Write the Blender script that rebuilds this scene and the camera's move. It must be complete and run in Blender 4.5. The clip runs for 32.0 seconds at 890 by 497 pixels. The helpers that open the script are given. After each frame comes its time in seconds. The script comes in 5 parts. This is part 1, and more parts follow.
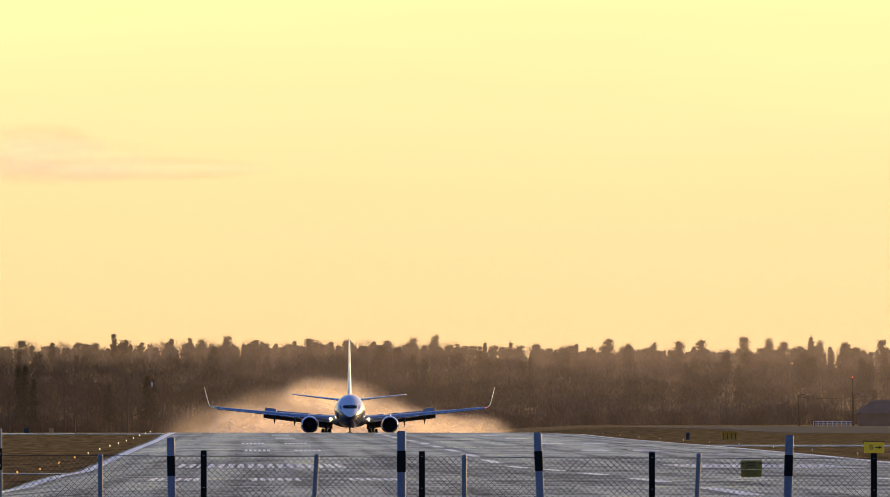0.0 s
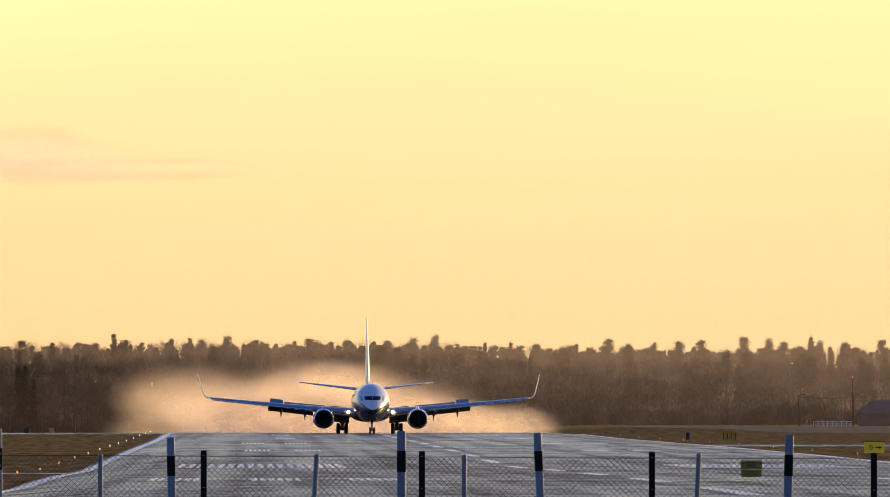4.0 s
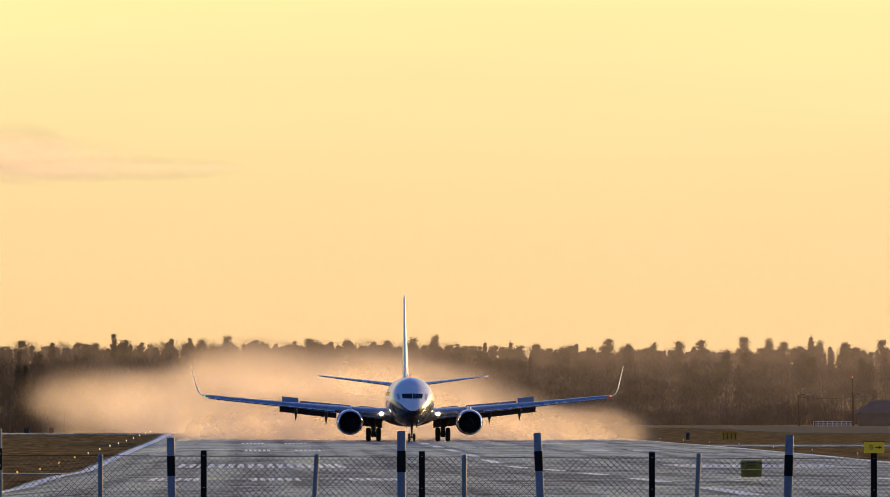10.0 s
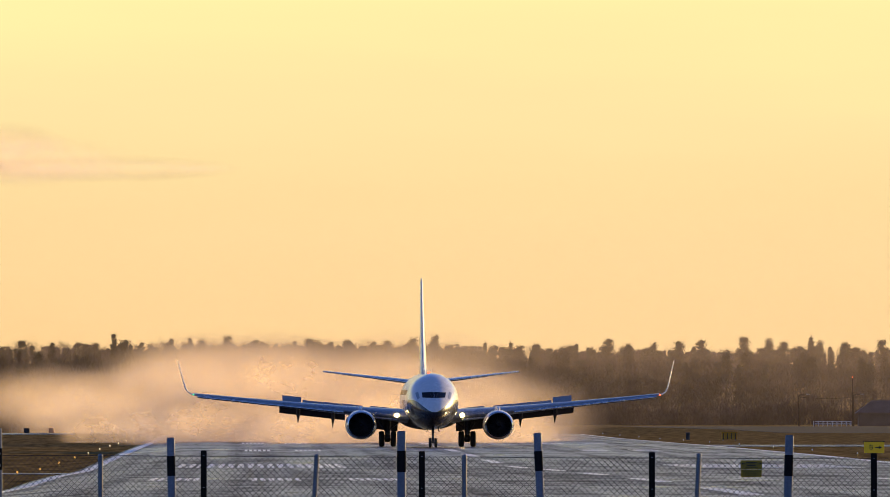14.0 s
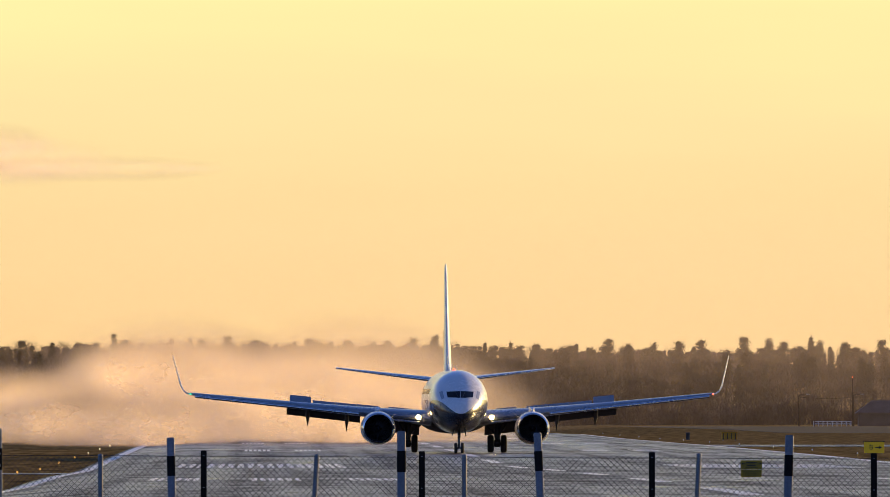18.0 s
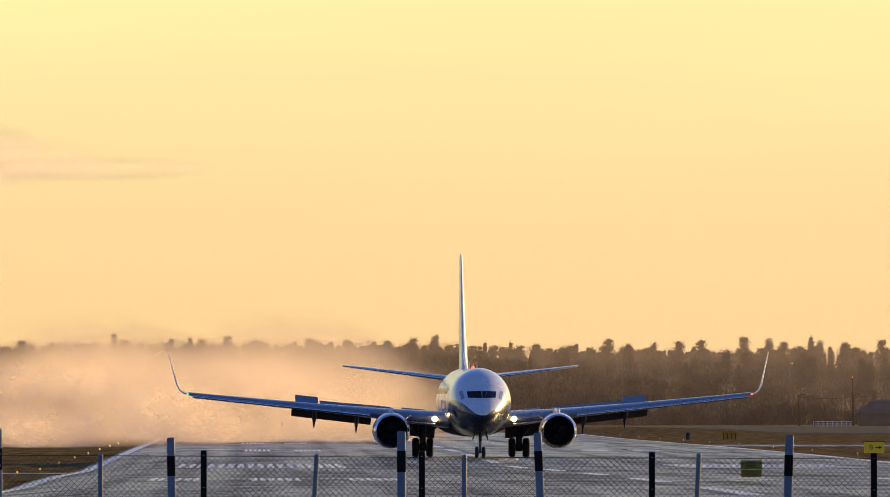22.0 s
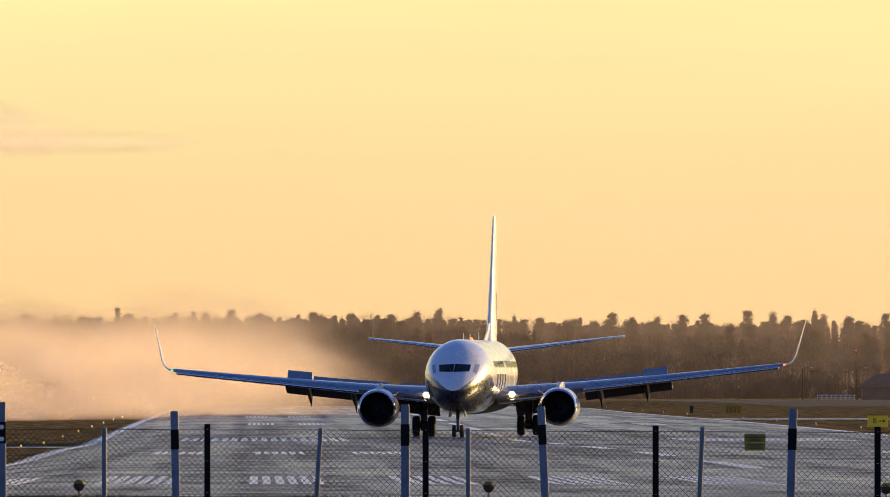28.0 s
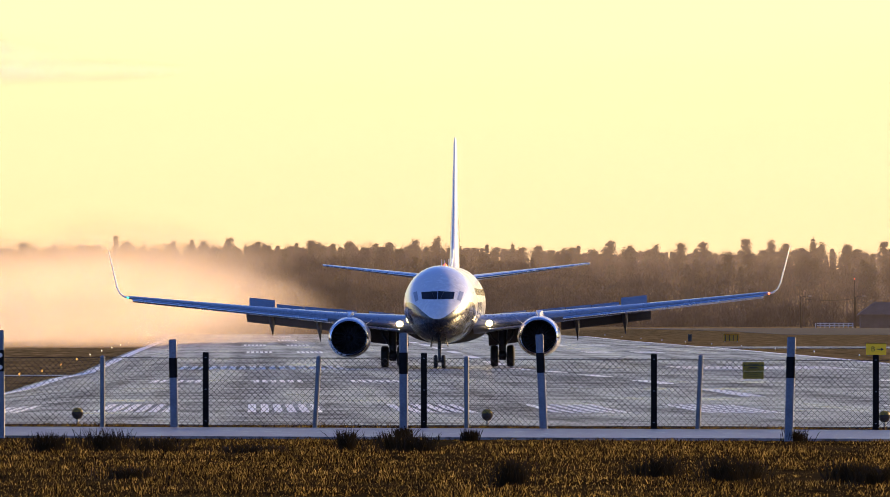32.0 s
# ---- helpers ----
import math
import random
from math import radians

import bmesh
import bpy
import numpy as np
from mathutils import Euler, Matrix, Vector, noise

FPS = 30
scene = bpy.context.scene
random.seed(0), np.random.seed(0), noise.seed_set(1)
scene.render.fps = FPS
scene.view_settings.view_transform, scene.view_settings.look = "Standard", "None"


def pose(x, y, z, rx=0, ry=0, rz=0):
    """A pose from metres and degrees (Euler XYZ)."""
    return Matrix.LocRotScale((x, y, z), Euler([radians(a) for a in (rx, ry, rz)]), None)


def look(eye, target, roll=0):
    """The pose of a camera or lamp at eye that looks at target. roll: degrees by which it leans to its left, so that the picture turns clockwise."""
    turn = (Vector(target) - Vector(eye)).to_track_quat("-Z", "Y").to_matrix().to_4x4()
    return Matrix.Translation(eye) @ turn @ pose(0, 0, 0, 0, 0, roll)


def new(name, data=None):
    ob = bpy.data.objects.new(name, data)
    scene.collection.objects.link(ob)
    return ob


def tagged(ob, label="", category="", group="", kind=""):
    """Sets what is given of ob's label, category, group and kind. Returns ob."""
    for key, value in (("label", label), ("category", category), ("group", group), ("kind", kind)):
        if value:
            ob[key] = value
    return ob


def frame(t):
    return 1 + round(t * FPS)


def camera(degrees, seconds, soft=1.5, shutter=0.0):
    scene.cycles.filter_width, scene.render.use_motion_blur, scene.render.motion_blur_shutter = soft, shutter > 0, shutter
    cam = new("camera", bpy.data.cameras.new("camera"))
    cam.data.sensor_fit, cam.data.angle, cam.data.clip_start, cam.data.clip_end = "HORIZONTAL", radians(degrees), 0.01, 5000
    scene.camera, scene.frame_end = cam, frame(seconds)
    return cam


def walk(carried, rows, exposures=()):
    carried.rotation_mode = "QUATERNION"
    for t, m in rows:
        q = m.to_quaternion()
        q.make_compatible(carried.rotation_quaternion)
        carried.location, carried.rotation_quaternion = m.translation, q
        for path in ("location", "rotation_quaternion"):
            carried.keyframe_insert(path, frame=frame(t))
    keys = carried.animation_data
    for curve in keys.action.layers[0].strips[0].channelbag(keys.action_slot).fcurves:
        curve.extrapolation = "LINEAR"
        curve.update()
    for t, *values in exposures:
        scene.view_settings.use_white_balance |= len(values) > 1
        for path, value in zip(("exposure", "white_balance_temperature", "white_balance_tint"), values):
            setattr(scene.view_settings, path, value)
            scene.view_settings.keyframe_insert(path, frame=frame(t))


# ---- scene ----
F_DEG = 4.276

# ---- the camera on its tripod: it stands still and tilts down near the end ----
cam = camera(F_DEG, 32.0, soft=0.7)
PIX = math.degrees(1.0 / 21000.0)


def aim(dx, dy):
    return pose(0, 0, 1.6, 90 + (269 + dy) * PIX, 0, -(337 - dx) * PIX)


walk(cam, [(0, aim(0, 0)), (12, aim(0, 0)), (23.5, aim(0, 0)), (24, aim(0.5, -1)), (24.5, aim(1.5, -3.3)), (25, aim(3.2, -7)),
           (25.5, aim(5.2, -11.5)), (27, aim(6, -22)), (27.5, aim(6.2, -29)), (28, aim(6.5, -46.5)), (28.5, aim(8, -72.5)),
           (29, aim(8.6, -112)), (29.5, aim(9.5, -138.5)), (30, aim(9.6, -163)), (30.5, aim(10, -173)), (31, aim(11, -177.5)),
           (31.5, aim(11, -177)), (32, aim(3.5, -173))],
     [(0, 0.20, 6500, 10), (2, 0.17, 6500, 10), (3.5, 0.17, 6480, 10), (6, 0.03, 6430, 9), (27.5, 0.02, 6430, 9), (28.5, 0.07, 6450, 10), (29.5, 0.22, 6350, 11), (30.5, 0.42, 6150, 13), (32, 0.49, 6050, 14)])

# ---- sky and sun ----
SUN_AZ, SUN_EL = 46.0, 9.0
world = bpy.data.worlds.new("sky")
scene.world = world
world.use_nodes = True
wn, wl = world.node_tree.nodes, world.node_tree.links
wn.clear()
sky = wn.new("ShaderNodeTexSky")
sky.sky_type, sky.sun_disc = "NISHITA", False
sky.sun_elevation, sky.sun_rotation = radians(SUN_EL), radians(SUN_AZ)
sky.air_density, sky.dust_density, sky.ozone_density = 1.0, 0.4, 3.0
co = wn.new("ShaderNodeTexCoord")
sep = wn.new("ShaderNodeSeparateXYZ")
wl.new(co.outputs["Generated"], sep.inputs[0])
# low evening haze: the sky warms towards the horizon on the sunward side
toward = wn.new("ShaderNodeVectorMath")
toward.operation = "DOT_PRODUCT"
toward.inputs[1].default_value = (math.sin(radians(SUN_AZ)), math.cos(radians(SUN_AZ)), 0.0)
wl.new(co.outputs["Generated"], toward.inputs[0])
side = wn.new("ShaderNodeMapRange")
side.inputs["From Min"].default_value, side.inputs["From Max"].default_value = -0.2, 0.3
wl.new(toward.outputs["Value"], side.inputs["Value"])
low = wn.new("ShaderNodeMapRange")
low.interpolation_type = "SMOOTHSTEP"
low.inputs["From Min"].default_value, low.inputs["From Max"].default_value = 0.27, 0.045
wl.new(sep.outputs["Z"], low.inputs["Value"])
both = wn.new("ShaderNodeMath")
both.operation = "MULTIPLY"
wl.new(side.outputs[0], both.inputs[0])
wl.new(low.outputs[0], both.inputs[1])
ramp = wn.new("ShaderNodeValToRGB")
zr = wn.new("ShaderNodeMapRange")
zr.inputs["From Min"].default_value, zr.inputs["From Max"].default_value = 0.0, 0.05
cloudn = wn.new("ShaderNodeTexNoise")
cloudn.inputs["Scale"].default_value, cloudn.inputs["Detail"].default_value = 14.0, 4.0
cmap = wn.new("ShaderNodeMapping")
cmap.inputs["Scale"].default_value = (1.0, 1.0, 7.0)
wl.new(co.outputs["Generated"], cmap.inputs[0])
wl.new(cmap.outputs[0], cloudn.inputs["Vector"])
wob = wn.new("ShaderNodeMath")
wob.operation, wob.inputs[1].default_value, wob.inputs[2].default_value = "MULTIPLY_ADD", 0.012, -0.006
wl.new(cloudn.outputs["Fac"], wob.inputs[0])
zadd = wn.new("ShaderNodeMath")
wl.new(sep.outputs["Z"], zadd.inputs[0])
wl.new(wob.outputs[0], zadd.inputs[1])
wl.new(zadd.outputs[0], zr.inputs["Value"])
wl.new(zr.outputs[0], ramp.inputs[0])
for i, (p, c) in enumerate([(0.0, (0.98, 0.63, 0.27)), (0.28, (1.0, 0.70, 0.33)), (0.5, (1.02, 0.78, 0.37)), (0.74, (1.05, 0.92, 0.40)), (1.0, (1.1, 1.0, 0.52))]):
    e = ramp.color_ramp.elements[i] if i < 2 else ramp.color_ramp.elements.new(p)
    e.position, e.color = p, (*c, 1)
blue = wn.new("ShaderNodeMix")
blue.data_type, blue.blend_type = "RGBA", "MULTIPLY"
blue.inputs["Factor"].default_value = 1.0
blue.inputs["B"].default_value = (0.116, 0.117, 0.184, 1)
wl.new(sky.outputs[0], blue.inputs["A"])
mixw = wn.new("ShaderNodeMix")
mixw.data_type = "RGBA"
wl.new(both.outputs[0], mixw.inputs["Factor"])
wl.new(blue.outputs["Result"], mixw.inputs["A"])
wl.new(ramp.outputs[0], mixw.inputs["B"])
bg = wn.new("ShaderNodeBackground")
wo = wn.new("ShaderNodeOutputWorld")
wl.new(mixw.outputs["Result"], bg.inputs["Color"])
wl.new(bg.outputs[0], wo.inputs["Surface"])

sun = new("sun", bpy.data.lights.new("sun", "SUN"))
sun.data.energy, sun.data.angle, sun.data.color = 5.0, radians(0.6), (1.0, 0.66, 0.25)
a, el = radians(SUN_AZ), radians(SUN_EL)
sun.matrix_world = look(Vector((math.sin(a) * math.cos(el), math.cos(a) * math.cos(el), math.sin(el))) * 100, (0, 0, 0))


# ---- materials ----
def surface(name, c1, c2, scale=3.0, rough=0.6, metal=0.0, bump=0.0, fine=12.0, rough2=None, stretch=(1, 1, 1), spec=0.5, piece=0.0, coat=0.0):
    """Two-scale noise between two colours, with its own gloss and relief."""
    m = bpy.data.materials.new(name)
    m.use_nodes = True
    n, l = m.node_tree.nodes, m.node_tree.links
    b = n["Principled BSDF"]
    tc = n.new("ShaderNodeTexCoord")
    mp = n.new("ShaderNodeMapping")
    mp.inputs["Scale"].default_value = stretch
    l.new(tc.outputs["Object"], mp.inputs[0])
    big, small = n.new("ShaderNodeTexNoise"), n.new("ShaderNodeTexNoise")
    for t, s, d in ((big, scale, 4), (small, scale * fine, 3)):
        t.inputs["Scale"].default_value, t.inputs["Detail"].default_value = s, d
        l.new(mp.outputs[0], t.inputs["Vector"])
    mean = n.new("ShaderNodeMath")
    mean.operation, mean.inputs[1].default_value = "MULTIPLY_ADD", 0.45
    half = n.new("ShaderNodeMath")
    half.operation, half.inputs[1].default_value = "MULTIPLY", 0.55
    l.new(big.outputs["Fac"], half.inputs[0])
    l.new(small.outputs["Fac"], mean.inputs[0])
    l.new(half.outputs[0], mean.inputs[2])
    cr = n.new("ShaderNodeMapRange")
    cr.inputs["From Min"].default_value, cr.inputs["From Max"].default_value = 0.36, 0.64
    l.new(mean.outputs[0], cr.inputs["Value"])
    mx = n.new("ShaderNodeMix")
    mx.data_type = "RGBA"
    mx.inputs["A"].default_value, mx.inputs["B"].default_value = (*c1, 1), (*c2, 1)
    l.new(cr.outputs[0], mx.inputs["Factor"])
    out = mx.outputs["Result"]
    if piece:
        info = n.new("ShaderNodeObjectInfo")
        hsv = n.new("ShaderNodeHueSaturation")
        pr = n.new("ShaderNodeMapRange")
        pr.inputs["To Min"].default_value, pr.inputs["To Max"].default_value = 1 - piece, 1 + piece
        l.new(info.outputs["Random"], pr.inputs["Value"])
        l.new(pr.outputs[0], hsv.inputs["Value"])
        l.new(out, hsv.inputs["Color"])
        out = hsv.outputs[0]
    l.new(out, b.inputs["Base Color"])
    b.inputs["Metallic"].default_value = metal
    b.inputs["Specular IOR Level"].default_value = spec
    b.inputs["Coat Weight"].default_value = coat
    b.inputs["Coat Roughness"].default_value = 0.05
    rr = n.new("ShaderNodeMapRange")
    rr.inputs["From Min"].default_value, rr.inputs["From Max"].default_value = 0.35, 0.65
    rr.inputs["To Min"].default_value, rr.inputs["To Max"].default_value = rough, rough if rough2 is None else rough2
    l.new(mean.outputs[0], rr.inputs["Value"])
    l.new(rr.outputs[0], b.inputs["Roughness"])
    if bump:
        bp = n.new("ShaderNodeBump")
        bp.inputs["Strength"].default_value, bp.inputs["Distance"].default_value = 1.0, bump
        l.new(small.outputs["Fac"], bp.inputs["Height"])
        l.new(bp.outputs[0], b.inputs["Normal"])
    return m


def lamp_glow(name, colour, power):
    m = bpy.data.materials.new(name)
    m.use_nodes = True
    b = m.node_tree.nodes["Principled BSDF"]
    b.inputs["Base Color"].default_value = (*colour, 1)
    b.inputs["Emission Color"].default_value = (*colour, 1)
    b.inputs["Emission Strength"].default_value = power
    return m


def leafy(name, c1, c2, share=0.35, rough=0.7, island=False):
    """Thin foliage, stems or droplets: part of the light passes through."""
    m = surface(name, c1, c2, 0.6, rough, fine=6.0, piece=0.25)
    n, l = m.node_tree.nodes, m.node_tree.links
    b, o = n["Principled BSDF"], n["Material Output"]
    b.inputs["Specular IOR Level"].default_value = 0.15
    tr = n.new("ShaderNodeBsdfTranslucent")
    if island:
        geo, hs, mr = n.new("ShaderNodeNewGeometry"), n.new("ShaderNodeHueSaturation"), n.new("ShaderNodeMapRange")
        mr.inputs["To Min"].default_value, mr.inputs["To Max"].default_value = 0.02, 2.3
        pw = n.new("ShaderNodeMath")
        pw.operation, pw.inputs[1].default_value = "POWER", 3.0
        l.new(geo.outputs["Random Per Island"], pw.inputs[0])
        l.new(pw.outputs[0], mr.inputs["Value"])
        l.new(mr.outputs[0], hs.inputs["Value"])
        l.new(b.inputs["Base Color"].links[0].from_socket, hs.inputs["Color"])
        l.new(hs.outputs[0], b.inputs["Base Color"])
    l.new(b.inputs["Base Color"].links[0].from_socket, tr.inputs["Color"])
    ms = n.new("ShaderNodeMixShader")
    ms.inputs[0].default_value = share
    l.new(b.outputs[0], ms.inputs[1])
    l.new(tr.outputs[0], ms.inputs[2])
    l.new(ms.outputs[0], o.inputs["Surface"])
    return m


def turf(name, shade_soil, shade_soil2, grass, grass2):
    """Near-bank soil with the shade between tufts in its colour, closed lighter turf on the airfield beyond the road.
    """
    m = surface(name, shade_soil, shade_soil2, 0.25, 1.0, fine=30, bump=0.03, spec=0.0)
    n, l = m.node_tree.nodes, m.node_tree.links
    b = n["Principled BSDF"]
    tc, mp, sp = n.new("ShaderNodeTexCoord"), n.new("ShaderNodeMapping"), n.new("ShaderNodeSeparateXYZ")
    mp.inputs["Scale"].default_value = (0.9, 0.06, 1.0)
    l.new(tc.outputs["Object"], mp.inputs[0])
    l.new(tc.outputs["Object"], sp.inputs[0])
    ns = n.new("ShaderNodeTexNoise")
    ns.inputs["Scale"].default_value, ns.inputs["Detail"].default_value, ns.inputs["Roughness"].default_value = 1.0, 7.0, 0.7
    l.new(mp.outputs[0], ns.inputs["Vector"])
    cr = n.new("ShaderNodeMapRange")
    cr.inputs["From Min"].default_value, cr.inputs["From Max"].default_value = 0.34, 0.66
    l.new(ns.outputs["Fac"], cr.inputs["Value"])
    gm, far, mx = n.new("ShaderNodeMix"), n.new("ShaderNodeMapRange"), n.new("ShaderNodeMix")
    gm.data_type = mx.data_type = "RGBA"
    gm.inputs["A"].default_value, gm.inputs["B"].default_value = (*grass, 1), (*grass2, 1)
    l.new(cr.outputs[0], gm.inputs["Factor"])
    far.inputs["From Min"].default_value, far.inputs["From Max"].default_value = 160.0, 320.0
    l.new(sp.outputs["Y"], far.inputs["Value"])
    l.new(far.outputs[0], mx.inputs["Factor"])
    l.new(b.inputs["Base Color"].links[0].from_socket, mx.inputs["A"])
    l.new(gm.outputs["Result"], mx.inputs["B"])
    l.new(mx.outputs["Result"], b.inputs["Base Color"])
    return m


# The first two colours are near-black for the shadowed gaps between near blades.
GROUND = turf("shade_soil_and_turf", (0.012, 0.009, 0.004), (0.055, 0.038, 0.014), (0.080, 0.058, 0.019), (0.34, 0.228, 0.092))
def wet_asphalt(name):
    """Grooved asphalt under a broken film of water: wet patches, dull patches, dark wheel lanes, coarse grain."""
    m = bpy.data.materials.new(name)
    m.use_nodes = True
    n, l = m.node_tree.nodes, m.node_tree.links
    b = n["Principled BSDF"]
    tc = n.new("ShaderNodeTexCoord")

    def grain(scale, detail, rough, lo, hi):
        mp, ns, mr = n.new("ShaderNodeMapping"), n.new("ShaderNodeTexNoise"), n.new("ShaderNodeMapRange")
        mp.inputs["Scale"].default_value = scale
        ns.inputs["Scale"].default_value, ns.inputs["Detail"].default_value, ns.inputs["Roughness"].default_value = 1.0, detail, rough
        mr.inputs["From Min"].default_value, mr.inputs["From Max"].default_value = lo, hi
        l.new(tc.outputs["Object"], mp.inputs[0])
        l.new(mp.outputs[0], ns.inputs["Vector"])
        l.new(ns.outputs["Fac"], mr.inputs["Value"])
        return mr.outputs[0], ns.outputs["Fac"]

    def calc(op, a, c):
        q = n.new("ShaderNodeMath")
        q.operation = op
        for k, v in enumerate((a, c)):
            if isinstance(v, float):
                q.inputs[k].default_value = v
            else:
                l.new(v, q.inputs[k])
        return q.outputs[0]

    patch, _ = grain((0.22, 0.045, 1.0), 6.0, 0.65, 0.40, 0.60)
    lanes, _ = grain((0.75, 0.003, 1.0), 3.0, 0.5, 0.36, 0.60)
    fleck, _ = grain((3.4, 0.17, 1.0), 5.0, 0.75, 0.42, 0.58)
    joint, _ = grain((0.04, 0.14, 1.0), 5.0, 0.7, 0.44, 0.58)
    _, fine = grain((6.0, 0.5, 1.0), 3.0, 0.6, 0.4, 0.6)
    wetness = calc("ADD", calc("ADD", calc("MULTIPLY", patch, 0.34), calc("MULTIPLY", joint, 0.34)), calc("MULTIPLY", lanes, 0.32))
    tone = calc("ADD", calc("MULTIPLY", wetness, 0.55), calc("MULTIPLY", fleck, 0.45))
    mx = n.new("ShaderNodeMix")
    mx.data_type = "RGBA"
    mx.inputs["A"].default_value, mx.inputs["B"].default_value = (0.005, 0.004, 0.005, 1), (0.095, 0.074, 0.078, 1)
    l.new(tone, mx.inputs["Factor"])
    l.new(mx.outputs["Result"], b.inputs["Base Color"])
    sl, rr = n.new("ShaderNodeMapRange"), n.new("ShaderNodeMapRange")
    sl.inputs["From Min"].default_value, sl.inputs["From Max"].default_value = 0.25, 0.75
    sl.inputs["To Min"].default_value, sl.inputs["To Max"].default_value = 0.03, 0.80
    l.new(tone, sl.inputs["Value"])
    l.new(sl.outputs[0], b.inputs["Specular IOR Level"])
    rr.inputs["To Min"].default_value, rr.inputs["To Max"].default_value = 0.60, 0.22
    l.new(wetness, rr.inputs["Value"])
    l.new(rr.outputs[0], b.inputs["Roughness"])
    b.inputs["Coat Weight"].default_value, b.inputs["Coat Roughness"].default_value = 0.06, 0.10
    bp = n.new("ShaderNodeBump")
    bp.inputs["Strength"].default_value, bp.inputs["Distance"].default_value = 1.0, 0.03
    l.new(fine, bp.inputs["Height"])
    l.new(bp.outputs[0], b.inputs["Normal"])
    return m


WET = wet_asphalt("wet_asphalt")
ROAD = surface("road_asphalt", (0.012, 0.012, 0.014), (0.25, 0.25, 0.265), 3.0, 0.28, rough2=0.7, fine=5, stretch=(1, 0.25, 1), bump=0.02, spec=0.8)
PAINT = surface("runway_paint", (0.82, 0.79, 0.73), (0.92, 0.89, 0.83), 0.5, 0.38, rough2=0.52, fine=10, spec=1.0)
GALV = surface("galvanised_steel", (0.13, 0.145, 0.17), (0.20, 0.215, 0.24), 6, 0.55, metal=0.3, bump=0.0006)
WIRE = surface("mesh_wire", (0.018, 0.018, 0.02), (0.04, 0.04, 0.044), 6, 0.5, metal=0.5)
BLACKPOST = surface("tarred_timber", (0.006, 0.006, 0.006), (0.013, 0.012, 0.011), 5, 0.9, bump=0.002, spec=0.1)
PLASTIC = surface("dirty_white_plastic", (0.11, 0.13, 0.18), (0.18, 0.21, 0.27), 4, 0.5, fine=10)
BLACKBAND = surface("black_foil", (0.008, 0.008, 0.009), (0.014, 0.014, 0.015), 8, 0.8, spec=0.1)
REFLECTOR = surface("reflector", (0.75, 0.76, 0.78), (0.85, 0.85, 0.86), 40, 0.25)
YELLOW = surface("yellow_enamel", (0.62, 0.40, 0.015), (0.74, 0.49, 0.025), 5, 0.45, fine=8)
# Darker copy of the yellow: the backlit plates' shade is in the colour.
SHADED_YELLOW = surface("shaded_yellow_enamel", (0.24, 0.155, 0.006), (0.33, 0.22, 0.009), 6, 0.6, fine=8)
SIGNBACK = surface("ochre_sign_box", (0.55, 0.25, 0.012), (0.66, 0.33, 0.02), 4, 0.6, fine=8)
INK = surface("black_print", (0.012, 0.012, 0.012), (0.03, 0.03, 0.03), 9, 0.6)
SKIN = surface("white_gloss_paint", (0.70, 0.71, 0.73), (0.78, 0.78, 0.79), 0.35, 0.22, rough2=0.32, fine=14, coat=0.3)
GREYSKIN = surface("grey_gloss_paint", (0.30, 0.32, 0.36), (0.36, 0.38, 0.42), 0.5, 0.25, rough2=0.36, fine=12, coat=0.3)
WINGTOP = surface("wing_grey_paint", (0.20, 0.225, 0.28), (0.27, 0.295, 0.35), 0.5, 0.24, rough2=0.34, fine=12, coat=0.25)
# Near-black: the shade beneath wing and belly is put into this colour.
UNDER_SHADE = surface("underside_shade", (0.016, 0.017, 0.02), (0.034, 0.036, 0.04), 0.8, 0.55, fine=12)
NAVY = surface("navy_gloss_paint", (0.012, 0.02, 0.09), (0.018, 0.028, 0.11), 0.5, 0.25, fine=10, coat=0.3)
ALU = surface("bare_aluminium", (0.52, 0.54, 0.58), (0.62, 0.64, 0.67), 0.8, 0.20, rough2=0.30, metal=1.0, fine=8)
GRAVEL = surface("yard_gravel", (0.035, 0.030, 0.025), (0.075, 0.064, 0.052), 0.05, 0.95, fine=30, spec=0.1)
CHROME = surface("polished_lip", (0.75, 0.75, 0.77), (0.82, 0.82, 0.83), 1.0, 0.12, rough2=0.22, metal=1.0)
DARKMETAL = surface("dark_metal", (0.035, 0.035, 0.038), (0.06, 0.06, 0.065), 3, 0.45, metal=0.7)
STRUT = surface("gear_strut_paint", (0.045, 0.045, 0.05), (0.08, 0.08, 0.085), 4, 0.4)
RUBBER = surface("tyre_rubber", (0.012, 0.012, 0.012), (0.024, 0.023, 0.022), 4, 0.8, bump=0.003)
# Pale base colour stands for the sky that the cockpit's side panes reflect.
GLINT = surface("sky_reflection_glass", (0.30, 0.32, 0.36), (0.36, 0.38, 0.42), 2, 0.1, fine=5, spec=0.8)
PANE = surface("cockpit_glass", (0.003, 0.003, 0.004), (0.006, 0.006, 0.007), 2, 0.08, fine=5, spec=0.25)
GLOWLAND = lamp_glow("landing_light_glow", (1.0, 0.64, 0.22), 45.0)
GLOWRED = lamp_glow("red_light_glow", (1.0, 0.10, 0.03), 4.0)
GLOWGREEN = lamp_glow("green_light_glow", (0.10, 1.0, 0.45), 2.0)
GLOWAMBER = lamp_glow("amber_light_glow", (1.0, 0.42, 0.06), 0.8)
GLOWEDGE = lamp_glow("edge_light_glow", (1.0, 0.75, 0.40), 0.9)
SIGNFACE = lamp_glow("lit_sign_face", (0.75, 0.50, 0.012), 0.07)
BARK = surface("bark", (0.05, 0.036, 0.026), (0.10, 0.07, 0.05), 1.5, 0.9, bump=0.01, spec=0.1)
